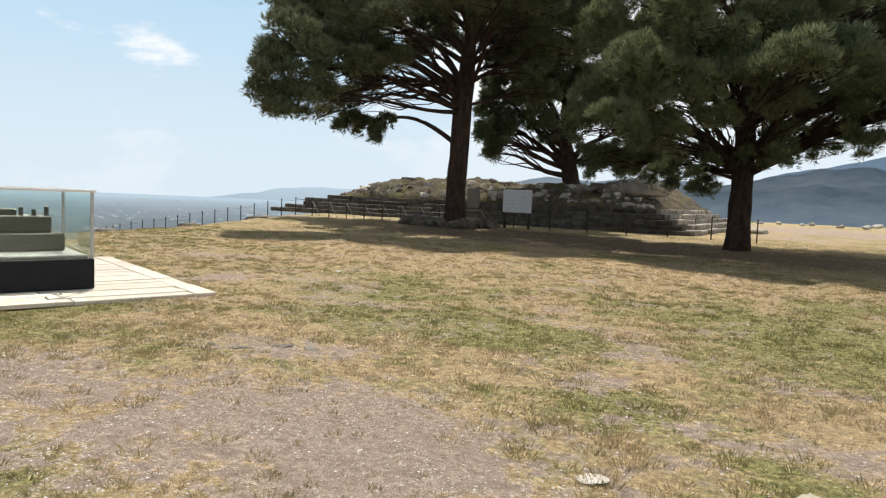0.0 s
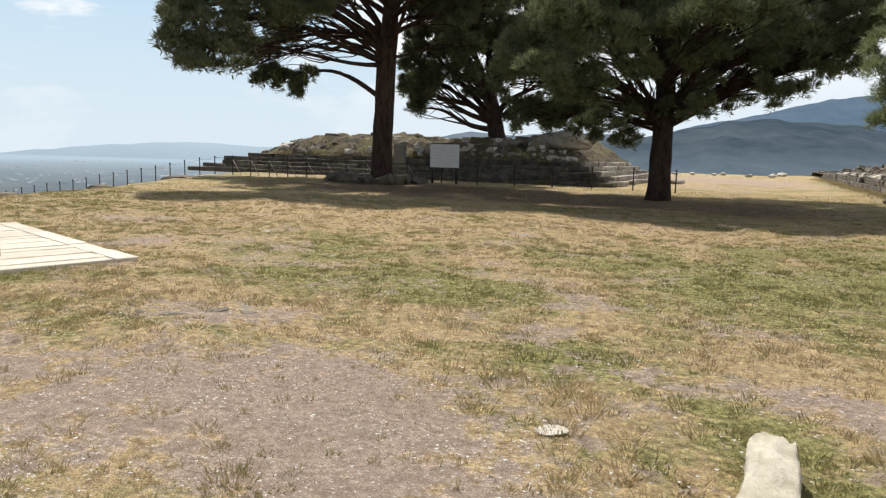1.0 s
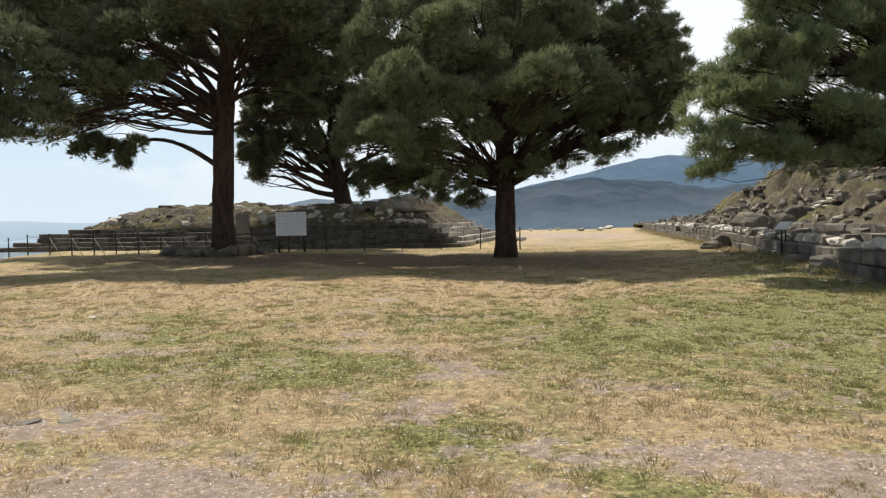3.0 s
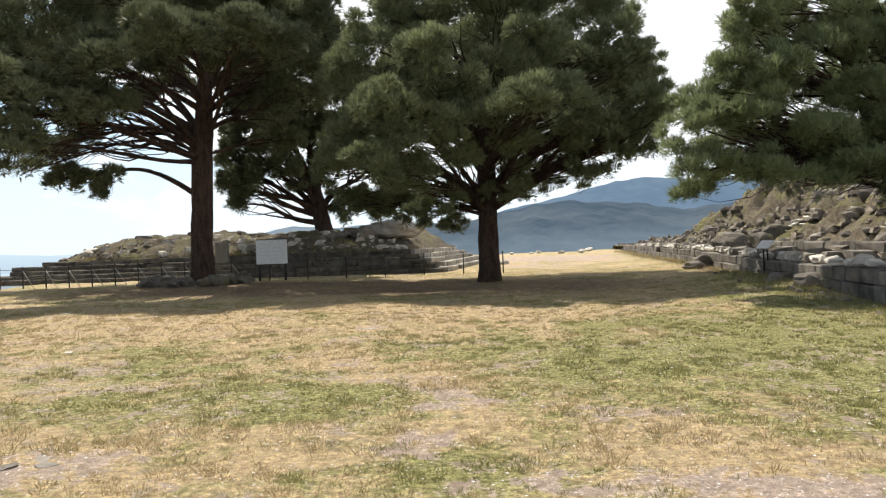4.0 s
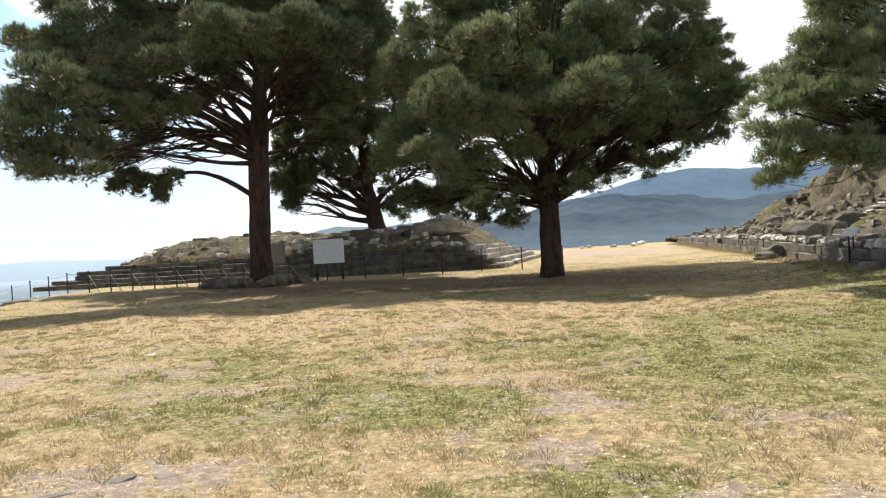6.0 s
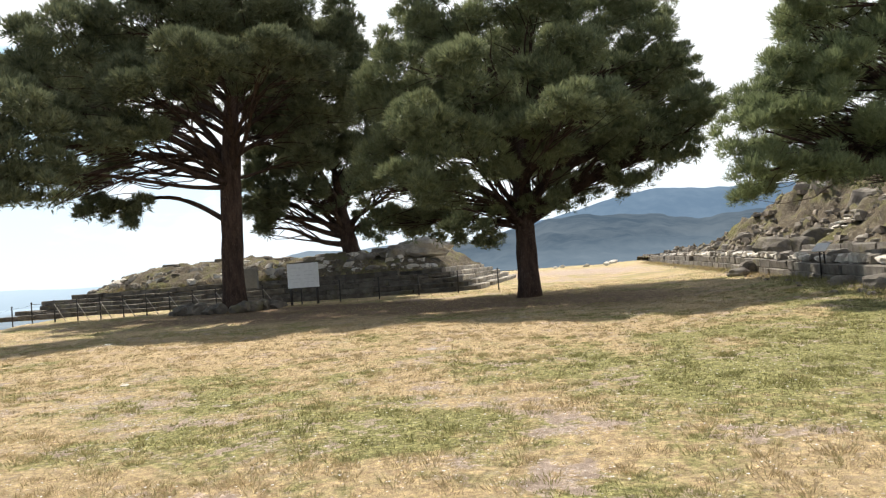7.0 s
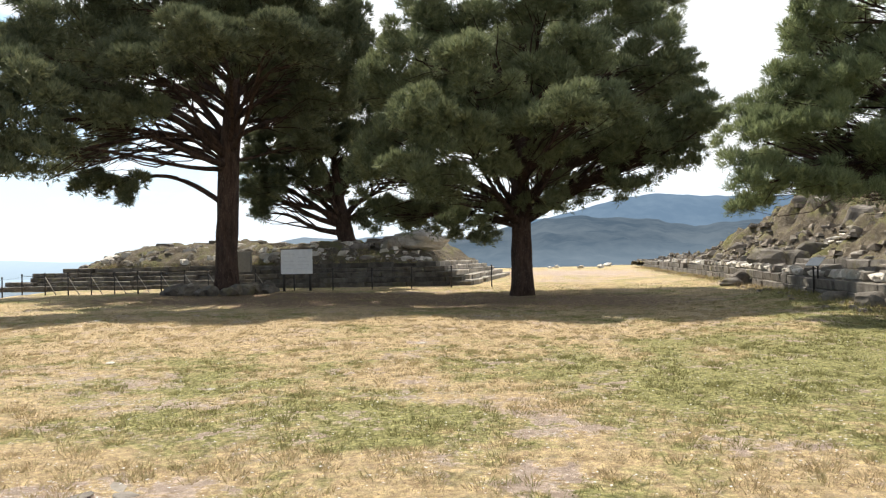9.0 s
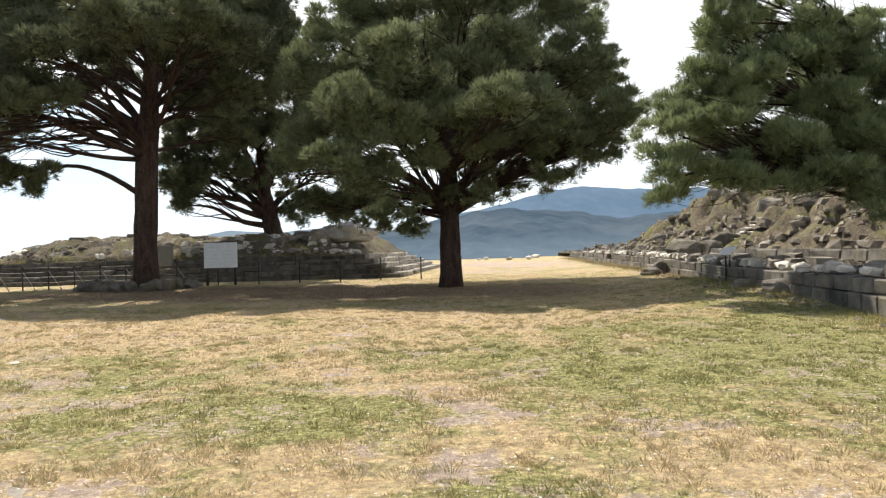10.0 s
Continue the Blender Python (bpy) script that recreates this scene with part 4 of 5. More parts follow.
flank_data = [block_data("step_block", 70 + i, M_STONE_FLANK_SUNLIT, l, 0.95, STEP_H + 0.02, 0.03, 0.022) for i, l in enumerate((0.9, 1.15, 1.4, 1.7))]
step_len = (0.9, 1.15, 1.4, 1.7)
FLANK_T = 0.56
rnd = random.Random(4)
turn_u = math.atan2(-ALTAR_U.y, -ALTAR_U.x)
for k in range(STEP_N):
    z = 0.12 + k * STEP_H
    s = k * FLANK_T
    while s < 29.5 - k * 0.8:
        i = rnd.randrange(4)
        sunk = rnd.random() < 0.05 + 0.02 * k
        p = ALTAR_U * (s + step_len[i] / 2) + ALTAR_V * (k * STEP_T + 0.475 + 0.3 * sunk + rnd.uniform(-0.03, 0.03)) + Vector((0, 0, z - 0.06 * sunk + rnd.uniform(-0.025, 0.02)))
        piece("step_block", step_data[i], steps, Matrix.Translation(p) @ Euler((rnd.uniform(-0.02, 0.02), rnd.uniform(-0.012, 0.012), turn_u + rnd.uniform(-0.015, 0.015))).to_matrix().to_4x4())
        s += step_len[i] + rnd.uniform(0.01, 0.05)
    w = k * STEP_T + 0.98
    while w < 19 - k * 0.6:
        i = rnd.randrange(4)
        if rnd.random() > 0.06:
            p = ALTAR_V * (w + step_len[i] / 2) + ALTAR_U * (k * FLANK_T + 0.475 + rnd.uniform(-0.04, 0.04)) + Vector((0, 0, z + rnd.uniform(-0.025, 0.02)))
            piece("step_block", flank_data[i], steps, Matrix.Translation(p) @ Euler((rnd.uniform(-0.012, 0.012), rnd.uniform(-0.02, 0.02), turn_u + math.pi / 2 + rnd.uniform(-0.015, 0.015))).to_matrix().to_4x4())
        w += step_len[i] + rnd.uniform(0.01, 0.05)

# stones on the mound
dark_rocks = [rock_data("boulder", 100 + i, M_STONE, (1.0, 0.8, 0.62), detail=3) for i in range(6)]
pale_rocks = [rock_data("boulder", 120 + i, M_STONE_PALE, (1.0, 0.8, 0.55), detail=3) for i in range(5)]


def boulder(x, y, z, size, data, label, group, turn=None, tilt=0.0, rnd=random.Random(77)):
    ob = new("boulder", data)
    t = rnd.uniform(0, 6.3) if turn is None else turn
    ob.matrix_basis = Matrix.LocRotScale((x, y, z), Euler((tilt, rnd.uniform(-0.1, 0.1), t)), Vector(size))
    return tagged(ob, label, "rock", group)


def mound_z(s, w):
    """Rough height of the mound's surface."""
    z = 1.25 + 1.3 * float(smooth(np.array(w), 1.2, 5.2)) * float(smooth(np.array(s), 2.0, 5.6))
    return z * (0.25 + 0.75 * (1 - float(smooth(np.array(s), 23.0, 30.3))))


rnd = random.Random(12)
for i in range(74):
    s, w = rnd.uniform(3.0, 28), rnd.choice((rnd.uniform(2.5, 4.5), rnd.uniform(3.5, 7.0)))
    p = altar_at(s, w)
    pale = rnd.random() < (0.55 if s > 15 else 0.3)
    r = rnd.uniform(0.35, 0.95)
    boulder(p.x, p.y, mound_z(s, w) - 0.12 * r, (r * rnd.uniform(0.9, 1.6), r, r * rnd.uniform(0.7, 1.1)), rnd.choice(pale_rocks if pale else dark_rocks),
            "pale broken marble stone lying on the mound" if pale else "rough grey stone lying on the mound", "stones on the mound")
# squared blocks on the crest
for s, w, l, h in ((19.3, 6.0, 1.1, 0.42), (18.2, 6.2, 1.2, 0.55), (15.6, 6.4, 1.3, 0.45), (13.8, 6.0, 1.2, 0.3), (10.6, 5.6, 1.4, 0.3), (9.3, 6.0, 1.0, 0.35), (6.7, 5.4, 1.5, 0.35), (21.5, 5.0, 0.9, 0.4)):
    p = altar_at(s, w, mound_z(s, w) + 0.05)
    ob = new("stone_block", block_data("stone_block", int(s * 7), M_STONE, l, 0.7, h, 0.06, 0.05))
    ob.matrix_basis = Matrix.Translation(p) @ Euler((0, 0, turn_u + 0.1)).to_matrix().to_4x4()
    tagged(ob, "squared grey block lying on top of the mound", "stone block", "blocks on the crest")
# grey slab that stands on the mound beside the trunk
ob = boxed("concrete_panel", 0.78, 0.2, 1.2, pose(-12.75, 40.2, 1.05, 0, 0, -12), M_CONCRETE, None, 0.02)
tagged(ob, "upright grey concrete panel standing on the mound", "panel")
# pale outcrop near the corner
ob = new("marble_outcrop", rock_data("marble_outcrop", 143, M_STONE_PALE, (3.4, 2.4, 1.35), detail=4, rough=0.22))
ob.matrix_basis = pose(-2.75, 43.2, 2.2, 0, 4, -8)
tagged(ob, "large pale weathered marble hump on the mound", "rock")
ob = new("marble_outcrop", rock_data("marble_outcrop", 147, M_STONE, (1.5, 1.3, 1.3), detail=3, rough=0.22))
ob.matrix_basis = pose(-4.6, 42.6, 1.95, 0, 0, 30)
tagged(ob, "dark rough rock beside the pale marble hump", "rock")
# ring stones take the darkened step stone, shade painted into its colour
ring_rocks = [rock_data("boulder", 160 + i, M_STONE_STEP_SHADED, (1.0, 0.8, 0.62), detail=3) for i in range(4)]
# ring of stones round the western pine
rnd = random.Random(31)
for i in range(24):
    a = 2 * math.pi * i / 24 + rnd.uniform(-0.08, 0.08)
    r = rnd.uniform(1.65, 1.95)
    boulder(-12.15 + 1.25 * r * math.cos(a), 34.4 + 0.8 * r * math.sin(a), 0.05, (rnd.uniform(0.9, 1.3), rnd.uniform(0.7, 1.0), rnd.uniform(0.7, 1.2)), rnd.choice(ring_rocks),
            "rough grey stone in the ring round the pine", "stones round the pine")


# ---------------------------------------------------------------- fence
def fence_post(m, tall, brace):
    post = tagged(empty("fence_post", m), "dark thin metal fence post with a small cap", "fence post", "posts of the fence")
    bm = bmesh.new()
    tube(bm, [(0, 0, -0.1), (0, 0, tall)], [0.032, 0.030], 8)
    part("post", bm, M_DARK_METAL, post)
    bm = bmesh.new()
    tube(bm, [(0, 0, tall - 0.02), (0, 0, tall + 0.03), (0, 0, tall + 0.05)], [0.042, 0.042, 0.02], 8)
    part("cap", bm, M_DARK_METAL, post)
    if brace:
        bm = bmesh.new()
        tube(bm, [(0, 0, tall * 0.85), (0.75, -0.35, 0.02)], [0.02, 0.02], 6)
        part("brace", bm, M_FENCE_PALE, post, "pale slanting brace")
    return post


def fence_run(points, spacing, tall, rails, brace, wire=0.014):
    for (x0, y0), (x1, y1) in zip(points, points[1:]):
        a, b = Vector((x0, y0, 0)), Vector((x1, y1, 0))
        n = max(1, round((b - a).length / spacing))
        way = (b - a) / n
        for i in range(n):
            p, q = a + way * i, a + way * (i + 1)
            p.z, q.z = float(terrain(p.x, p.y)), float(terrain(q.x, q.y))
            fence_post(Matrix.Translation(p), tall, brace)
            for h in rails:
                bm = bmesh.new()
                tube(bm, [p + Vector((0, 0, h)), (p + q) / 2 + Vector((0, 0, h - 0.03)), q + Vector((0, 0, h))], [wire] * 3, 5)
                tagged(part("fence_wire", bm, M_DARK_METAL), "thin dark wire strung between fence posts", "fence wire", "wires of the fence")


M_FENCE_PALE = plain_paint("pale_brace", (0.34, 0.31, 0.26), 0.7)
fence_run([(2.9, 34.9), (-11.0, 36.0)], 1.95, 1.05, (0.95,), False, 0.010)
fence_run([(-11.0, 36.0), (-23.2, 36.6)], 1.25, 1.10, (1.0, 0.55), True)
fence_run([(-23.2, 36.6), (-38.0, 37.2), (-46.0, 40.0)], 1.06, 1.05, (0.95,), False, 0.004)


# ---------------------------------------------------------------- notice board
def notice_board():
    board = tagged(empty("notice_board", pose(-8.77, 35.4, 0.12, 0, 0, -2)), "faded grey notice board on two dark posts", "sign")
    for x in (-0.66, 0.66):
        bm = bmesh.new()
        tube(bm, [(x, 0.04, -0.1), (x, 0.04, 1.1)], [0.065, 0.065], 10)
        part("post", bm, M_DARK_METAL, board)
    boxed("panel", 1.58, 0.05, 1.26, pose(0, 0, 0.87), M_SIGN, board, 0.01)
    for z, h in ((0.85, 0.035), (2.11, 0.04)):
        boxed("frame_rail", 1.64, 0.07, h, pose(0, 0, z), M_DARK_METAL, board, 0.005)
    rnd = random.Random(5)
    for i in range(9):
        w = rnd.uniform(0.25, 0.6)
        boxed("text_bar", w, 0.006, 0.025, pose(-0.66 + w / 2 + (0.72 if i % 2 else 0), -0.028, 1.15 + 0.18 * (i // 2)), M_SIGN_INK, board)


notice_board()


# ---------------------------------------------------------------- retaining wall and bank
wall = tagged(empty("retaining_wall"), "long low retaining wall of large grey blocks", "wall", kind="structure")
wall_len = (0.6, 0.85, 1.15, 1.5)
wall_a = [block_data("wall_block", 200 + i, M_STONE_WALL, l, 0.6, 0.44, 0.035, 0.028) for i, l in enumerate(wall_len)]
wall_b = [block_data("wall_block", 210 + i, M_STONE_WALL, l, 0.6, 0.33, 0.04, 0.032) for i, l in enumerate(wall_len)]
cap_len = (0.22, 0.30, 0.42, 0.58)
wall_c = [block_data("cap_stone", 220 + i, M_STONE if i == 1 else M_STONE_PALE, l, 0.38, 0.20 + 0.05 * (i % 3), 0.06, 0.045) for i, l in enumerate(cap_len)]
turn_w = math.atan2(WALL_D.y, WALL_D.x)
rnd = random.Random(9)
for data, lens, z0, gap, inset, miss in ((wall_a, wall_len, -0.03, 0.02, 0.0, 0.0), (wall_b, wall_len, 0.42, 0.025, 0.06, 0.05), (wall_c, cap_len, 0.77, 0.06, 0.08, 0.13)):
    along = 4.0
    while along < (60 if data is wall_c else 74):
        i = rnd.randrange(4)
        if rnd.random() >= miss:
            p = Vector((WALL_X, 0, 0)) + WALL_D * (along + lens[i] / 2) + WALL_N * (0.3 + inset + rnd.uniform(-0.03, 0.04))
            p.z = z0 + 0.0 + rnd.uniform(-0.012, 0.012) + 0.2 * min(1, max(0, (p.y - 24) / 12)) * 0.8
            big = miss > 0.1
            piece("cap_stone" if big else "wall_block", data[i], wall, Matrix.Translation(p) @ Euler((rnd.uniform(-0.12, 0.12) * big, rnd.uniform(-0.1, 0.1) * big, turn_w + rnd.uniform(-0.3, 0.3) * big + rnd.uniform(-0.01, 0.01))).to_matrix().to_4x4())
        along += lens[i] + rnd.uniform(0.3, 1.0) * gap * (4 if miss > 0.1 else 1)


def wall_at(y, back, up=0.0):
    return Vector((WALL_X + WALL_K * y, y, 0)) + WALL_N * back + Vector((0, 0, up))


# second course of long blocks higher up the bank
ledge_data = [block_data("ledge_block", 240 + i, M_STONE_WALL, l, 0.6, 0.40, 0.04, 0.03) for i, l in enumerate((1.6, 2.2, 1.2))]
ledge = tagged(empty("upper_ledge"), "upper row of long squared blocks on the bank", "ledge", kind="structure")
y = 17.0
i = 0
while y < 44:
    l = (1.6, 2.2, 1.2)[i % 3]
    p = wall_at(y + l / 2, 4.1)
    p.z = 0.84
    piece("ledge_block", ledge_data[i % 3], ledge, Matrix.Translation(p) @ Euler((0, 0, turn_w)).to_matrix().to_4x4())
    y += l + 0.04
    i += 1

# loose stones on the bank
rnd = random.Random(29)
for i in range(150):
    y = rnd.uniform(18, 84)
    back = rnd.choice((rnd.uniform(1.0, 3.5), rnd.uniform(3.5, 10.5), rnd.uniform(4.0, 9.0)))
    p = wall_at(y, back)
    pale = rnd.random() < 0.22
    r = rnd.uniform(0.25, 0.8) * (1.5 if rnd.random() < 0.2 else 1)
    r *= 0.45 if back < 3.6 and y < 34 else 1
    boulder(p.x, p.y, float(bank_height(p.x, p.y)) - 0.12 * r, (r * rnd.uniform(0.9, 1.6), r, r * rnd.uniform(0.7, 1.2)), rnd.choice(pale_rocks if pale else dark_rocks),
            "pale broken stone on the rubble bank" if pale else "brown-grey stone on the rubble bank", "stones on the bank", tilt=rnd.uniform(-0.8, 0.8))
# craggy outcrops near the top of the bank
for y, back, r in ((45.0, 8.2, 2.6), (47.5, 7.4, 2.2), (41.5, 8.6, 2.4), (52.0, 7.0, 1.9), (37.0, 9.0, 2.2), (57.0, 5.2, 1.5)):
    p = wall_at(y, back)
    boulder(p.x, p.y, float(bank_height(p.x, p.y)) - 0.45 * r, (r, r * 0.8, r * 1.25), rnd.choice(dark_rocks), "large dark craggy outcrop in the bank", "outcrops in the bank")
for x, y, r, h in ((17.3, 37.6, 2.2, 1.5), (16.2, 38.0, 1.8, 1.4), (18.4, 38.0, 2.0, 1.6), (19.4, 37.8, 1.7, 1.3), (17.9, 36.2, 1.3, 1.1)):
    boulder(x, y, float(bank_height(x, y)) - 0.35 * r, (r, r * 0.8, r * h), rnd.choice(ring_rocks), "dark cracked rock face in the bank", "outcrops in the bank", tilt=rnd.uniform(-0.3, 0.3))
# a white heap of marble chips
for i in range(44):
    p = wall_at(39.6 + rnd.gauss(0, 1.1), 5.7 + rnd.gauss(0, 0.7))
    r = rnd.uniform(0.18, 0.42)
    boulder(p.x, p.y, float(bank_height(p.x, p.y)) - 0.03, (r * 1.5, r, r * 0.8), rnd.choice(pale_rocks), "white broken marble chunk in a heap", "marble heap")
for i in range(46):
    y = 27 + 40 * rnd.random() ** 0.8
    p = wall_at(y, rnd.uniform(0.25, 1.5))
    r = rnd.uniform(0.2, 0.5)
    boulder(p.x, p.y, 0.86 if p.x - WALL_X - WALL_K * p.y < 0.7 else float(bank_height(p.x, p.y)) - 0.05, (r * 1.7, r, r * 1.1), rnd.choice(pale_rocks), "white broken marble piece lying on the wall", "marble pieces on the wall")
for x, y, z, sx, sy, sz, data, label in ((14.15, 34.2, 0.60, 2.0, 1.6, 2.1, dark_rocks[2], "large rounded block resting above the wall"),
                                         (11.0, 31.0, 0.05, 1.2, 0.9, 0.95, dark_rocks[1], "grey boulder lying at the foot of the wall"),
                                         (11.7, 31.6, 0.05, 1.3, 1.0, 1.45, dark_rocks[4], "angular boulder leaning against the wall"),
                                         (9.75, 21.2, 0.08, 0.8, 0.7, 0.85, dark_rocks[3], "grey boulder in the grass at the wall"),
                                         (9.45, 19.1, 0.05, 1.0, 0.8, 0.95, dark_rocks[0], "broad boulder in the grass at the wall")):
    boulder(x, y, z, (sx, sy, sz), data, label, "boulders at the wall", turn=0.6 * x)
for x, y, r in ((3.6, 47.0, 0.9), (4.3, 47.4, 0.7), (14.2, 78, 0.8), (11.0, 80, 0.6), (9.0, 82, 0.7), (16.0, 76, 0.9), (12.6, 84, 0.8), (6.9, 80, 0.6), (17.5, 82, 0.9), (19.0, 85, 1.0)):
    boulder(x, y, float(terrain(x, y)) - 0.05, (r * 1.5, r, r), rnd.choice(pale_rocks), "pale stone near the brink of the terrace", "stones at the brink")
for x, y, r in ((-19.6, 18.8, 0.75), (-22.5, 26.4, 1.0), (-24.4, 34.2, 1.1), (-23.6, 34.0, 0.8), (-22.2, 31.6, 0.6)):
    boulder(x, y, float(terrain(x, y)) - 0.08, (r * 1.3, r * 0.8, r * 0.55), rnd.choice(dark_rocks), "low grey stone at the western brink", "stones at the western brink", turn=0.7)


# ---------------------------------------------------------------- small lectern sign at the wall
def lectern():
    p = Vector((10.50, 23.5, 0.15))
    thing = tagged(empty("lectern_sign", Matrix.Translation(p) @ pose(0, 0, 0, 0, 0, -68)), "small white tilted information plate on a thin post", "sign")
    for x in (-0.08, 0.08):
        bm = bmesh.new()
        tube(bm, [(x, 0, -0.05), (x, 0, 1.12)], [0.028, 0.028], 8)
        part("post", bm, M_DARK_METAL, thing)
    boxed("plate", 0.50, 0.40, 0.03, pose(0, 0, 1.12, 40), M_WHITE, thing, 0.006, "white tilted plate")


lectern()


# ---------------------------------------------------------------- deck and glass case
E1, E2 = Vector((-0.875, 0.485, 0)), Vector((-0.485, -0.875, 0))   # into the deck, and along its front to the west
DECK = Vector((-7.0, 9.02, 0.0))
deck_m = Matrix(((-E2.x, E1.x, 0, DECK.x), (-E2.y, E1.y, 0, DECK.y), (0, 0, 1, 0.0), (0, 0, 0, 1)))  # local x: back towards the corner, y: inwards
deck = tagged(empty("timber_deck", deck_m), "sun-bleached pale plank deck lying on the ground", "deck")
rnd = random.Random(2)
plank = {}


def plank_piece(x0, x1, y0, y1):
    key = (round(x1 - x0, 2), round(y1 - y0, 2))
    if key not in plank:
        plank[key] = block_data("plank", len(plank) + 300, M_DECK, key[0], key[1], 0.06, 0.008, 0.003)
    piece("plank", plank[key], deck, pose((x0 + x1) / 2, (y0 + y1) / 2, rnd.uniform(-0.012, 0.006), 0, 0, rnd.uniform(-0.45, 0.45)))


row = 0
y0 = 0.0
while y0 < 5.8:
    plank_piece(-0.32, 0.0, y0, y0 + 0.98)
    y0 += 1.0
y0 = 0.0
while y0 < 5.8:
    plank_piece(-2.0 - 0.25 * (row % 2), -0.34, y0, y0 + 0.29)
    plank_piece(-3.6, -2.02 - 0.25 * (row % 2), y0, y0 + 0.29)
    y0 += 0.318
    row += 1
x0 = -3.62
while x0 > -9:
    plank_piece(x0 - 0.48, x0, 0.0, 1.15)
    plank_piece(x0 - 0.48, x0, 1.17, 2.3)
    plank_piece(x0 - 0.48, x0, 2.32, 5.8)
    x0 -= 0.5


def display_case():
    """Black plinth with a glazed box and a scale model in it."""
    W, D, H0, H1 = 4.2, 2.05, 0.53, 1.58
    corner = Vector((-8.70, 8.27, 0.065))
    m = Matrix(((-E2.x, E1.x, 0, corner.x), (-E2.y, E1.y, 0, corner.y), (0, 0, 1, corner.z), (0, 0, 0, 1)))
    thing = tagged(empty("display_case", m), "glass case on a black plinth holding a grey site model", "display case")
    boxed("plinth", W, D, H0 - 0.065, pose(-W / 2, D / 2, 0), M_PLINTH, thing, 0.012, "matt black plinth")
    z0 = H0 - 0.065
    top = H1 - 0.065
    for x in (-0.03, -W + 0.03):
        for y in (0.03, D - 0.03):
            boxed("corner_post", 0.045, 0.045, top - z0 - 0.03, pose(x, y, z0), M_CASE_FRAME, thing, 0.005)
    for sx, sy, x, y in ((W + 0.04, 0.06, -W / 2, 0.02), (W + 0.04, 0.06, -W / 2, D - 0.02), (0.06, D - 0.084, -0.02, D / 2), (0.06, D - 0.084, -W + 0.02, D / 2)):
        boxed("lid_rim", sx, sy, 0.04, pose(x, y, top - 0.03), M_WHITE, thing, 0.006, "white lid rim")
    lid = boxed("lid_pane", W - 0.09, D - 0.09, 0.012, pose(-W / 2, D / 2, top - 0.01), M_GLASS, thing)
    lid.visible_shadow = False
    for sx, sy, x, y in ((W - 0.12, 0.012, -W / 2, 0.02), (W - 0.12, 0.012, -W / 2, D - 0.02), (0.012, D - 0.12, -0.02, D / 2), (0.012, D - 0.12, -W + 0.02, D / 2)):
        pane = boxed("pane", sx, sy, top - z0 - 0.034, pose(x, y, z0 + 0.002), M_GLASS, thing)
        pane.visible_shadow = False
    boxed("model_base", W - 0.16, D - 0.16, 0.05, pose(-W / 2, D / 2, z0 + 0.002), M_MODEL_PALE, thing, 0.01, "grey model ground")
    model = boxed("model_terrace", W - 0.5, 1.05, 0.28, pose(-W / 2 + 0.02, D / 2 + 0.38, z0 + 0.054), M_MODEL, thing, 0.02, "dark stepped model terrace")
    boxed("model_wing", W - 0.7, 0.85, 0.26, pose(-0.06, 0.06, 0.282), M_MODEL, model, 0.015)
    boxed("model_court", W - 1.3, 0.45, 0.10, pose(-0.2, 0.16, 0.544), M_MODEL, model, 0.015)
    for x, h in ((1.66, 0.15), (1.48, 0.10), (1.30, 0.13)):
        boxed("model_column", 0.06, 0.06, h, pose(x, -0.1, 0.544), M_MODEL, model, 0.005)


display_case()


# ---------------------------------------------------------------- stones in the meadow
def laid_stone():
    bm = bmesh.new()
    made = bmesh.ops.create_cube(bm, size=1.0)["verts"]
    bmesh.ops.subdivide_edges(bm, edges=bm.edges[:], cuts=7, use_grid_fill=True)
    for v in bm.verts:
        x, y, z = v.co
        v.co = Vector((x * 0.25 * (1 - 0.16 * (y > 0.42)), y * 1.5, z * 0.36))
        p = v.co * 4
        v.co += Vector((noise.noise(p), noise.noise(p + Vector((9, 0, 0))), noise.noise(p + Vector((0, 9, 0))))) * 0.03
        v.co += v.co.normalized() * 0.014 * noise.noise(p * 5)
    bmesh.ops.smooth_vert(bm, verts=bm.verts[:], factor=0.3, use_axis_x=True, use_axis_y=True, use_axis_z=True)
    bmesh.ops.subdivide_edges(bm, edges=bm.edges[:], cuts=1, use_grid_fill=True)
    for v in bm.verts:
        v.co += v.normal * (0.022 * noise.noise(v.co * 16) + 0.016 * noise.noise(v.co * 48))
    ob = part("marble_block", bm, M_STONE_WHITE)
    for f in ob.data.polygons:
        f.use_smooth = True
    ob.matrix_basis = pose(0.52, 3.62, 0.02, 1, 0, -13)
    return tagged(ob, "long worn white marble block lying in the grass", "stone block")


laid_stone()
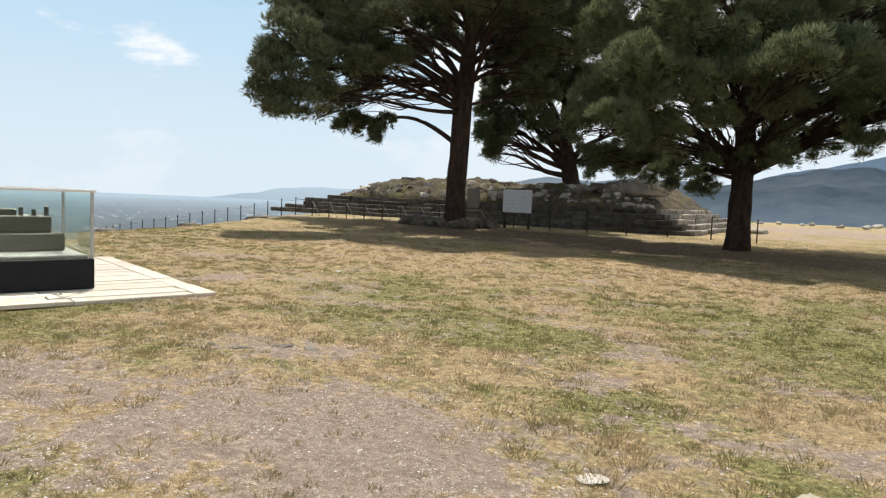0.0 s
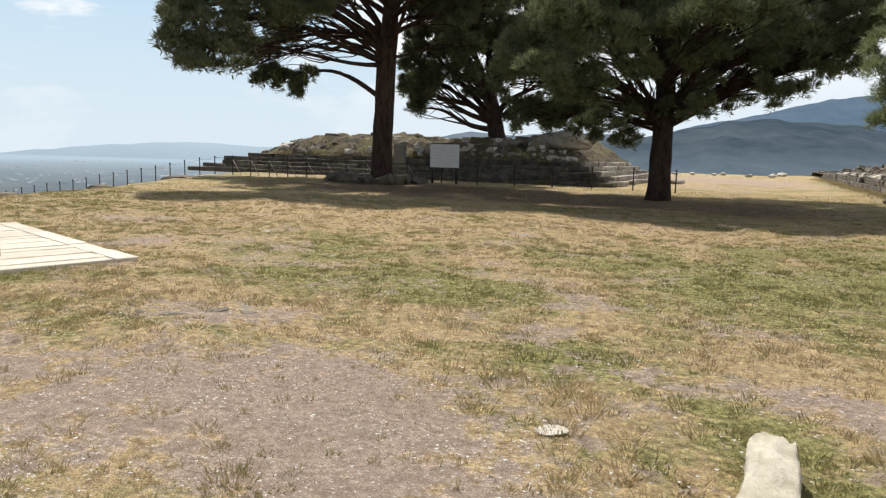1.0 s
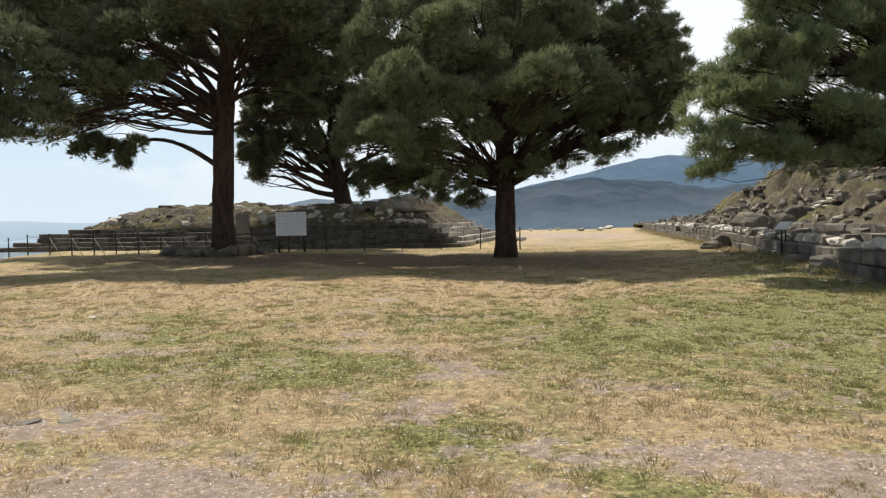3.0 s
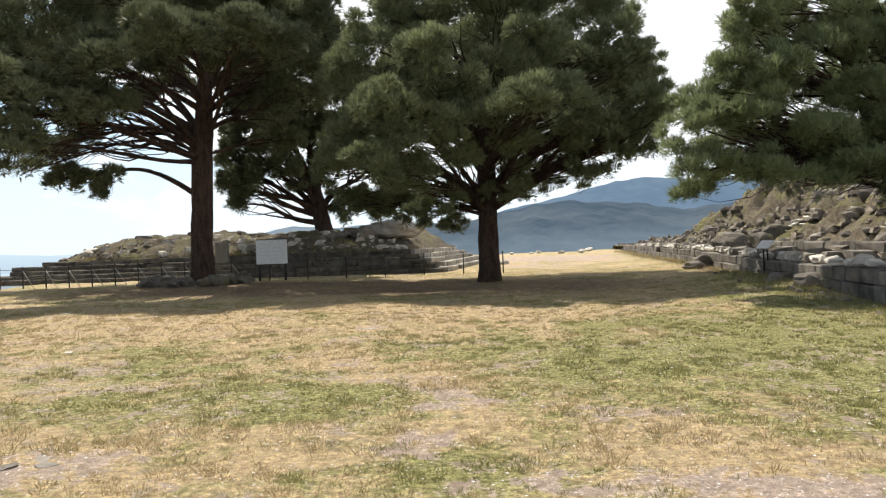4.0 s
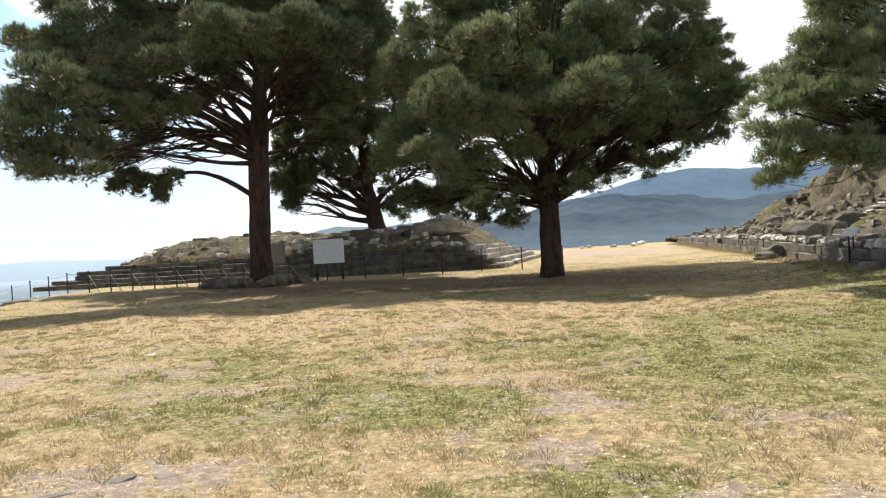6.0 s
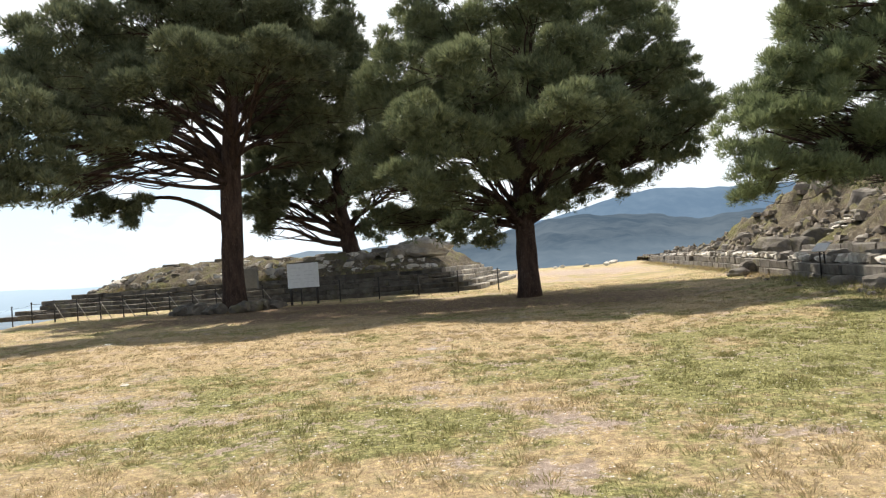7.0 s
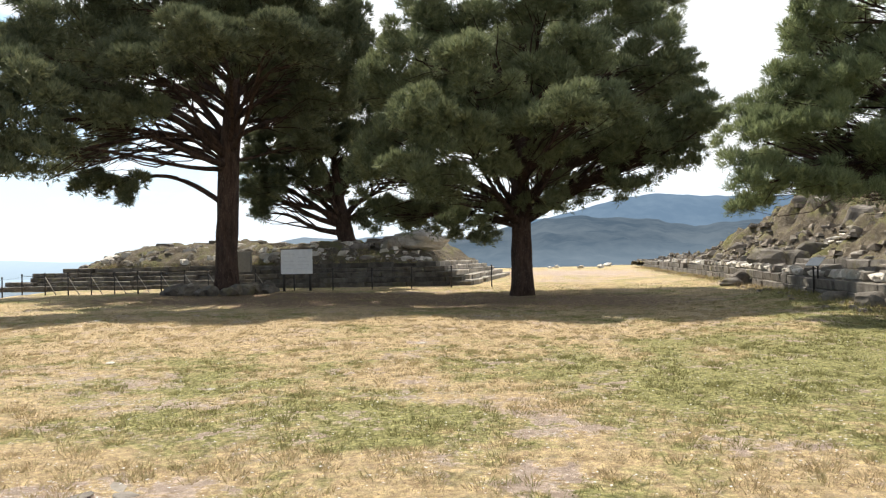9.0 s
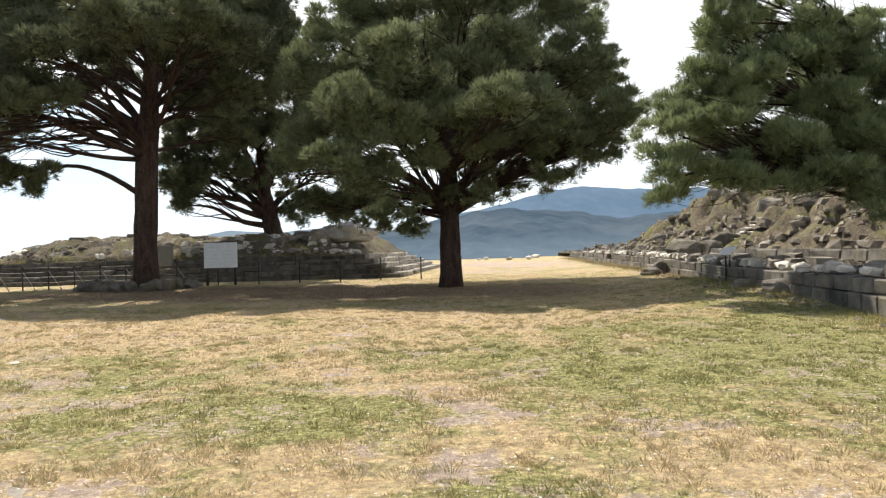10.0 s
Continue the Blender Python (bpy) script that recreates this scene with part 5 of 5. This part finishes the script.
for x, y, s, data in ((-0.54, 4.55, (0.26, 0.28, 0.06), pale_rocks[0]), (-7.22, 13.3, (0.45, 0.22, 0.07), pale_rocks[1]), (-11.6, 21.4, (0.9, 0.3, 0.08), pale_rocks[2]), (-4.63, 10.78, (0.16, 0.12, 0.05), pale_rocks[3]),
                      (-1.97, 14.85, (0.28, 0.22, 0.05), pale_rocks[4]), (-4.45, 6.30, (0.30, 0.16, 0.05), dark_rocks[1]), (-4.2, 6.6, (0.42, 0.18, 0.03), dark_rocks[0]), (-3.85, 6.7, (0.22, 0.2, 0.05), dark_rocks[2]), (-4.0, 6.9, (0.36, 0.15, 0.03), dark_rocks[3]), (-4.8, 6.25, (0.26, 0.14, 0.03), dark_rocks[4])):
    boulder(x, y, float(terrain(x, y)) - 0.25 * s[2], s, data, "small pale stone set flush in the meadow", "stones in the meadow")


def small_stones(name, count, place, lo, hi, seed, material, label):
    """Many small angular stones as one mesh."""
    rs = np.random.RandomState(seed)
    c = place(rs, count)
    n = len(c)
    r = (lo + (hi - lo) * rs.uniform(0, 1, n) ** 2.2)[:, None]
    turn = rs.uniform(0, 2 * np.pi, n)
    ca, sa = np.cos(turn)[:, None], np.sin(turn)[:, None]
    corners = []
    for vx, vy, vz in itertools.product((-1, 1), (-1, 1), (-1, 1)):
        shrink = 0.62 if vz > 0 else 0.95
        q = np.array([vx * shrink, vy * 0.75 * shrink, 0.42 * vz]) * rs.uniform(0.6, 1.15, (n, 3)) * r
        x, y = q[:, :1] * ca - q[:, 1:2] * sa, q[:, :1] * sa + q[:, 1:2] * ca
        corners.append(c + np.concatenate([x, y, q[:, 2:] + 0.22 * r], 1))
    quads = ((0, 1, 3, 2), (4, 6, 7, 5), (0, 4, 5, 1), (2, 3, 7, 6), (1, 5, 7, 3), (0, 2, 6, 4))
    faces = [f for q in quads for f in ((q[0], q[1], q[2]), (q[0], q[2], q[3]))]
    tris = np.stack([np.stack([corners[a], corners[b], corners[d]], 1) for a, b, d in faces], 1).reshape(-1, 3, 3)
    return tagged(new(name, mesh_from_tris(name, tris, material)), label, "rubble", kind="stuff")


def on_bank(rs, n):
    y, d = rs.uniform(14, 88, n), np.abs(rs.normal(0, 1, n)) * 4.0 + 0.8
    x = WALL_X + WALL_K * y + d * math.hypot(1, WALL_K)
    ok = (d < 14) & (waves(x, y, 5.0, 77, 2) > -0.25)
    return np.stack([x, y, bank_height(x, y)], 1)[ok]


def on_mound(rs, n):
    s, w = rs.uniform(3.0, 29, n), np.abs(rs.normal(0, 1, n)) * 2.6 + 2.4
    z = 1.25 + 1.3 * smooth(w, 1.2, 5.2) * smooth(s, 2.0, 5.6)
    z = z * (0.25 + 0.75 * (1 - smooth(s, 23.0, 30.3)))
    x = ALTAR_C.x + ALTAR_U.x * s + ALTAR_V.x * w
    y = ALTAR_C.y + ALTAR_U.y * s + ALTAR_V.y * w
    ok = waves(x, y, 3.0, 78, 2) > -0.1
    return np.stack([x, y, z + 0.05], 1)[ok]


def on_wall_foot(rs, n):
    y, d = rs.uniform(12, 60, n), rs.normal(0.0, 0.35, n) - 0.3
    x = WALL_X + WALL_K * y + d
    return np.stack([x, y, terrain(x, y)], 1)[d < -0.05]


small_stones("bank_boulders", 420, on_bank, 0.22, 0.62, 64, M_STONE, "larger brown-grey stones on the bank")
small_stones("bank_rubble", 5200, on_bank, 0.05, 0.34, 61, M_STONE_PALE_RUBBLE, "broken brown and pale stones covering the bank")
small_stones("mound_rubble", 2600, on_mound, 0.05, 0.28, 62, M_STONE_PALE_RUBBLE, "broken pale stones strewn over the mound")
small_stones("mound_boulders", 520, on_mound, 0.12, 0.42, 66, M_STONE_PALE, "pale broken blocks scattered over the mound")
small_stones("wall_rubble", 500, on_wall_foot, 0.03, 0.14, 63, M_STONE_PALE_RUBBLE, "small broken stones along the foot of the wall")


# ---------------------------------------------------------------- grass, pebbles and flowers
def bare_here(x, y):
    b = np.zeros_like(x)
    for cx, cy, rx, ry, turn in BARE:
        a = radians(turn)
        dx, dy = x - cx, y - cy
        u, v = (dx * math.cos(a) + dy * math.sin(a)) / rx, (-dx * math.sin(a) + dy * math.cos(a)) / ry
        b = np.maximum(b, 1 - smooth(np.hypot(u, v), 0.35, 1.15))
    return b


def on_deck(x, y):
    dx, dy = x - DECK.x, y - DECK.y
    lx, ly = -(dx * E2.x + dy * E2.y), dx * E1.x + dy * E1.y
    return (lx < 0.05) & (lx > -9.2) & (ly > -0.05) & (ly < 5.9)


def meadow(name, count, near, far, half, tall, wide, seed, material, label, keep=0.8):
    rs = np.random.RandomState(seed)
    y = near + (far - near) * rs.uniform(0, 1, count) ** 1.25
    x = rs.uniform(-1, 1, count) * (6.0 + half * np.abs(y)) - 0.12 * y
    clump = waves(x, y, 1.5, seed + 1, 3) * 0.5 + waves(x, y, 0.5, seed + 2, 2) * 0.5
    ok = (rs.uniform(0, 1, count) > bare_here(x, y) * keep) & (clump > -0.35 + 0.5 * rs.uniform(-1, 1, count)) & (behind_wall(x, y) < 0.1) & ~on_deck(x, y) & (x > -20.5)
    x, y, clump = x[ok], y[ok], clump[ok]
    n = len(x)
    z = terrain(x, y)
    a, lean = rs.uniform(0, 2 * np.pi, n), rs.uniform(0.1, 1.1, n)
    h = tall * rs.uniform(0.35, 1.2, n) * (0.8 + 0.5 * clump) * (0.8 + 0.5 * np.clip(y / 20, 0, 1))
    w = wide * rs.uniform(0.7, 1.3, n) * (0.8 + y * 0.06)
    b = rs.uniform(0, 2 * np.pi, n)
    base = np.stack([x, y, z - 0.005], 1)
    side = np.stack([np.cos(b), np.sin(b), np.zeros(n)], 1) * w[:, None] / 2
    tip = base + np.stack([np.cos(a) * lean * h, np.sin(a) * lean * h, h], 1)
    ob = new(name, mesh_from_tris(name, np.stack([base - side, base + side, tip], 1), material))
    return tagged(ob, label, "grass", kind="stuff")


meadow("meadow_grass", 260000, -4.0, 36.0, 0.72, 0.045, 0.009, 41, M_GRASS, "short dry yellow-green meadow grass")


def tussocks(name, count, near, far, seed, label):
    """Clumps of grass and herbs, denser where the ground is not bare."""
    rs = np.random.RandomState(seed)
    y = near + (far - near) * rs.uniform(0, 1, count) ** 1.5
    x = rs.uniform(-1, 1, count) * (4.0 + 0.72 * np.abs(y)) - 0.12 * y
    ok = (rs.uniform(0, 1, count) > bare_here(x, y) * 0.86) & (waves(x, y, 2.2, seed + 5, 3) > -0.5 + 0.6 * rs.uniform(-1, 1, count)) & (behind_wall(x, y) < -0.1) & ~on_deck(x, y) & (x > -20)
    x, y = x[ok], y[ok]
    size = 0.03 + 0.11 * rs.uniform(0, 1, len(x)) ** 2
    per = (12 + size * 260).astype(int)
    i = np.repeat(np.arange(len(x)), per)
    n = len(i)
    a, r = rs.uniform(0, 2 * np.pi, n), size[i] * rs.uniform(0, 1, n) ** 0.6
    px, py = x[i] + r * np.cos(a), y[i] + r * np.sin(a)
    h = (0.018 + 0.30 * size[i]) * rs.uniform(0.5, 1.3, n)
    b = rs.uniform(0, 2 * np.pi, n)
    w = 0.0075 * rs.uniform(0.7, 1.4, n) * (1 + y[i] * 0.05)
    base = np.stack([px, py, terrain(px, py) - 0.004], 1)
    side = np.stack([np.cos(b), np.sin(b), np.zeros(n)], 1) * w[:, None] / 2
    tip = base + np.stack([np.cos(a) * h * rs.uniform(0.2, 1.2, n), np.sin(a) * h * rs.uniform(0.2, 1.2, n), h], 1)
    ob = new(name, mesh_from_tris(name, np.stack([base - side, base + side, tip], 1), M_GRASS))
    return tagged(ob, label, "grass", kind="stuff")


tussocks("grass_tussocks", 16000, -2.0, 24.0, 71, "small clumps of green and dry grass")


def specks(name, count, near, far, size, seed, material, label, category, lift):
    rs = np.random.RandomState(seed)
    y = near + (far - near) * rs.uniform(0, 1, count) ** 1.6
    x = rs.uniform(-1, 1, count) * (2.0 + 0.75 * y) - 0.12 * y
    ok = (behind_wall(x, y) < 0) & ~on_deck(x, y) & (x > -20)
    if lift < 0.01:
        ok &= rs.uniform(0, 1, count) < 0.25 + 0.75 * bare_here(x, y)
    x, y = x[ok], y[ok]
    n = len(x)
    c = np.stack([x, y, terrain(x, y) + lift * rs.uniform(0.4, 1, n)], 1)
    r = size * rs.uniform(0.4, 1.4, n) ** 1.3
    ang = rs.uniform(0, 6.28, n)
    ring = [c + np.stack([np.cos(ang + k * 2.094) * r, np.sin(ang + k * 2.094) * r * 0.8, -0.04 * r], 1) for k in range(3)]
    tip = c + np.stack([0 * r, 0 * r, 0.26 * r], 1)
    tris = np.concatenate([np.stack([ring[0], ring[1], tip], 1), np.stack([ring[1], ring[2], tip], 1), np.stack([ring[2], ring[0], tip], 1)])
    return tagged(new(name, mesh_from_tris(name, tris, material)), label, category, kind="stuff")


specks("gravel", 60000, 1.0, 13.0, 0.013, 51, M_GRAVEL, "scattered pale gravel on bare earth", "gravel", 0.0)
specks("daisies", 4600, 2.0, 22.0, 0.012, 52, M_WHITE, "tiny white daisies scattered in the grass", "flowers", 0.05)


def mound_grass():
    """Dry grass and weeds on the mound and along the foot of the wall."""
    rs = np.random.RandomState(83)
    n = 120000
    s, w = rs.uniform(2.9, 29.5, n), np.abs(rs.normal(0, 1, n)) * 3.2 + 2.2
    x = ALTAR_C.x + ALTAR_U.x * s + ALTAR_V.x * w
    y = ALTAR_C.y + ALTAR_U.y * s + ALTAR_V.y * w
    z = (1.25 + 1.3 * smooth(w, 1.2, 5.2) * smooth(s, 2.0, 5.6)) * (0.25 + 0.75 * (1 - smooth(s, 23.0, 30.3)))
    wy = rs.uniform(10, 72, 12000)
    wx = WALL_X + WALL_K * wy - 0.05 - np.abs(rs.normal(0, 0.6, 12000))
    by, bd = rs.uniform(16, 72, 30000), np.abs(rs.normal(0, 1, 30000)) * 4.5 + 0.8
    bx = WALL_X + WALL_K * by + bd * math.hypot(1, WALL_K)
    keep = (waves(x, y, 2.6, 84, 3) > -0.05) & (w < 12)
    bkeep = (waves(bx, by, 3.5, 85, 3) > 0.12) & (bd < 14)
    x, y, z = np.concatenate([x[keep], wx, bx[bkeep]]), np.concatenate([y[keep], wy, by[bkeep]]), np.concatenate([z[keep] + 0.02, terrain(wx, wy), bank_height(bx[bkeep], by[bkeep])])
    n = len(x)
    a, b = rs.uniform(0, 6.283, n), rs.uniform(0, 6.283, n)
    h, wd, lean = rs.uniform(0.06, 0.24, n), rs.uniform(0.004, 0.011, n), rs.uniform(0.1, 0.8, n)
    base = np.stack([x, y, z - 0.03], 1)
    side = np.stack([np.cos(b), np.sin(b), 0 * b], 1) * wd[:, None]
    tip = base + np.stack([np.cos(a) * lean * h, np.sin(a) * lean * h, h], 1)
    ob = new("weeds", mesh_from_tris("weeds", np.stack([base - side, base + side, tip], 1), M_GRASS))
    return tagged(ob, "tall dry grass and weeds among the ruins", "grass", kind="stuff")


mound_grass()
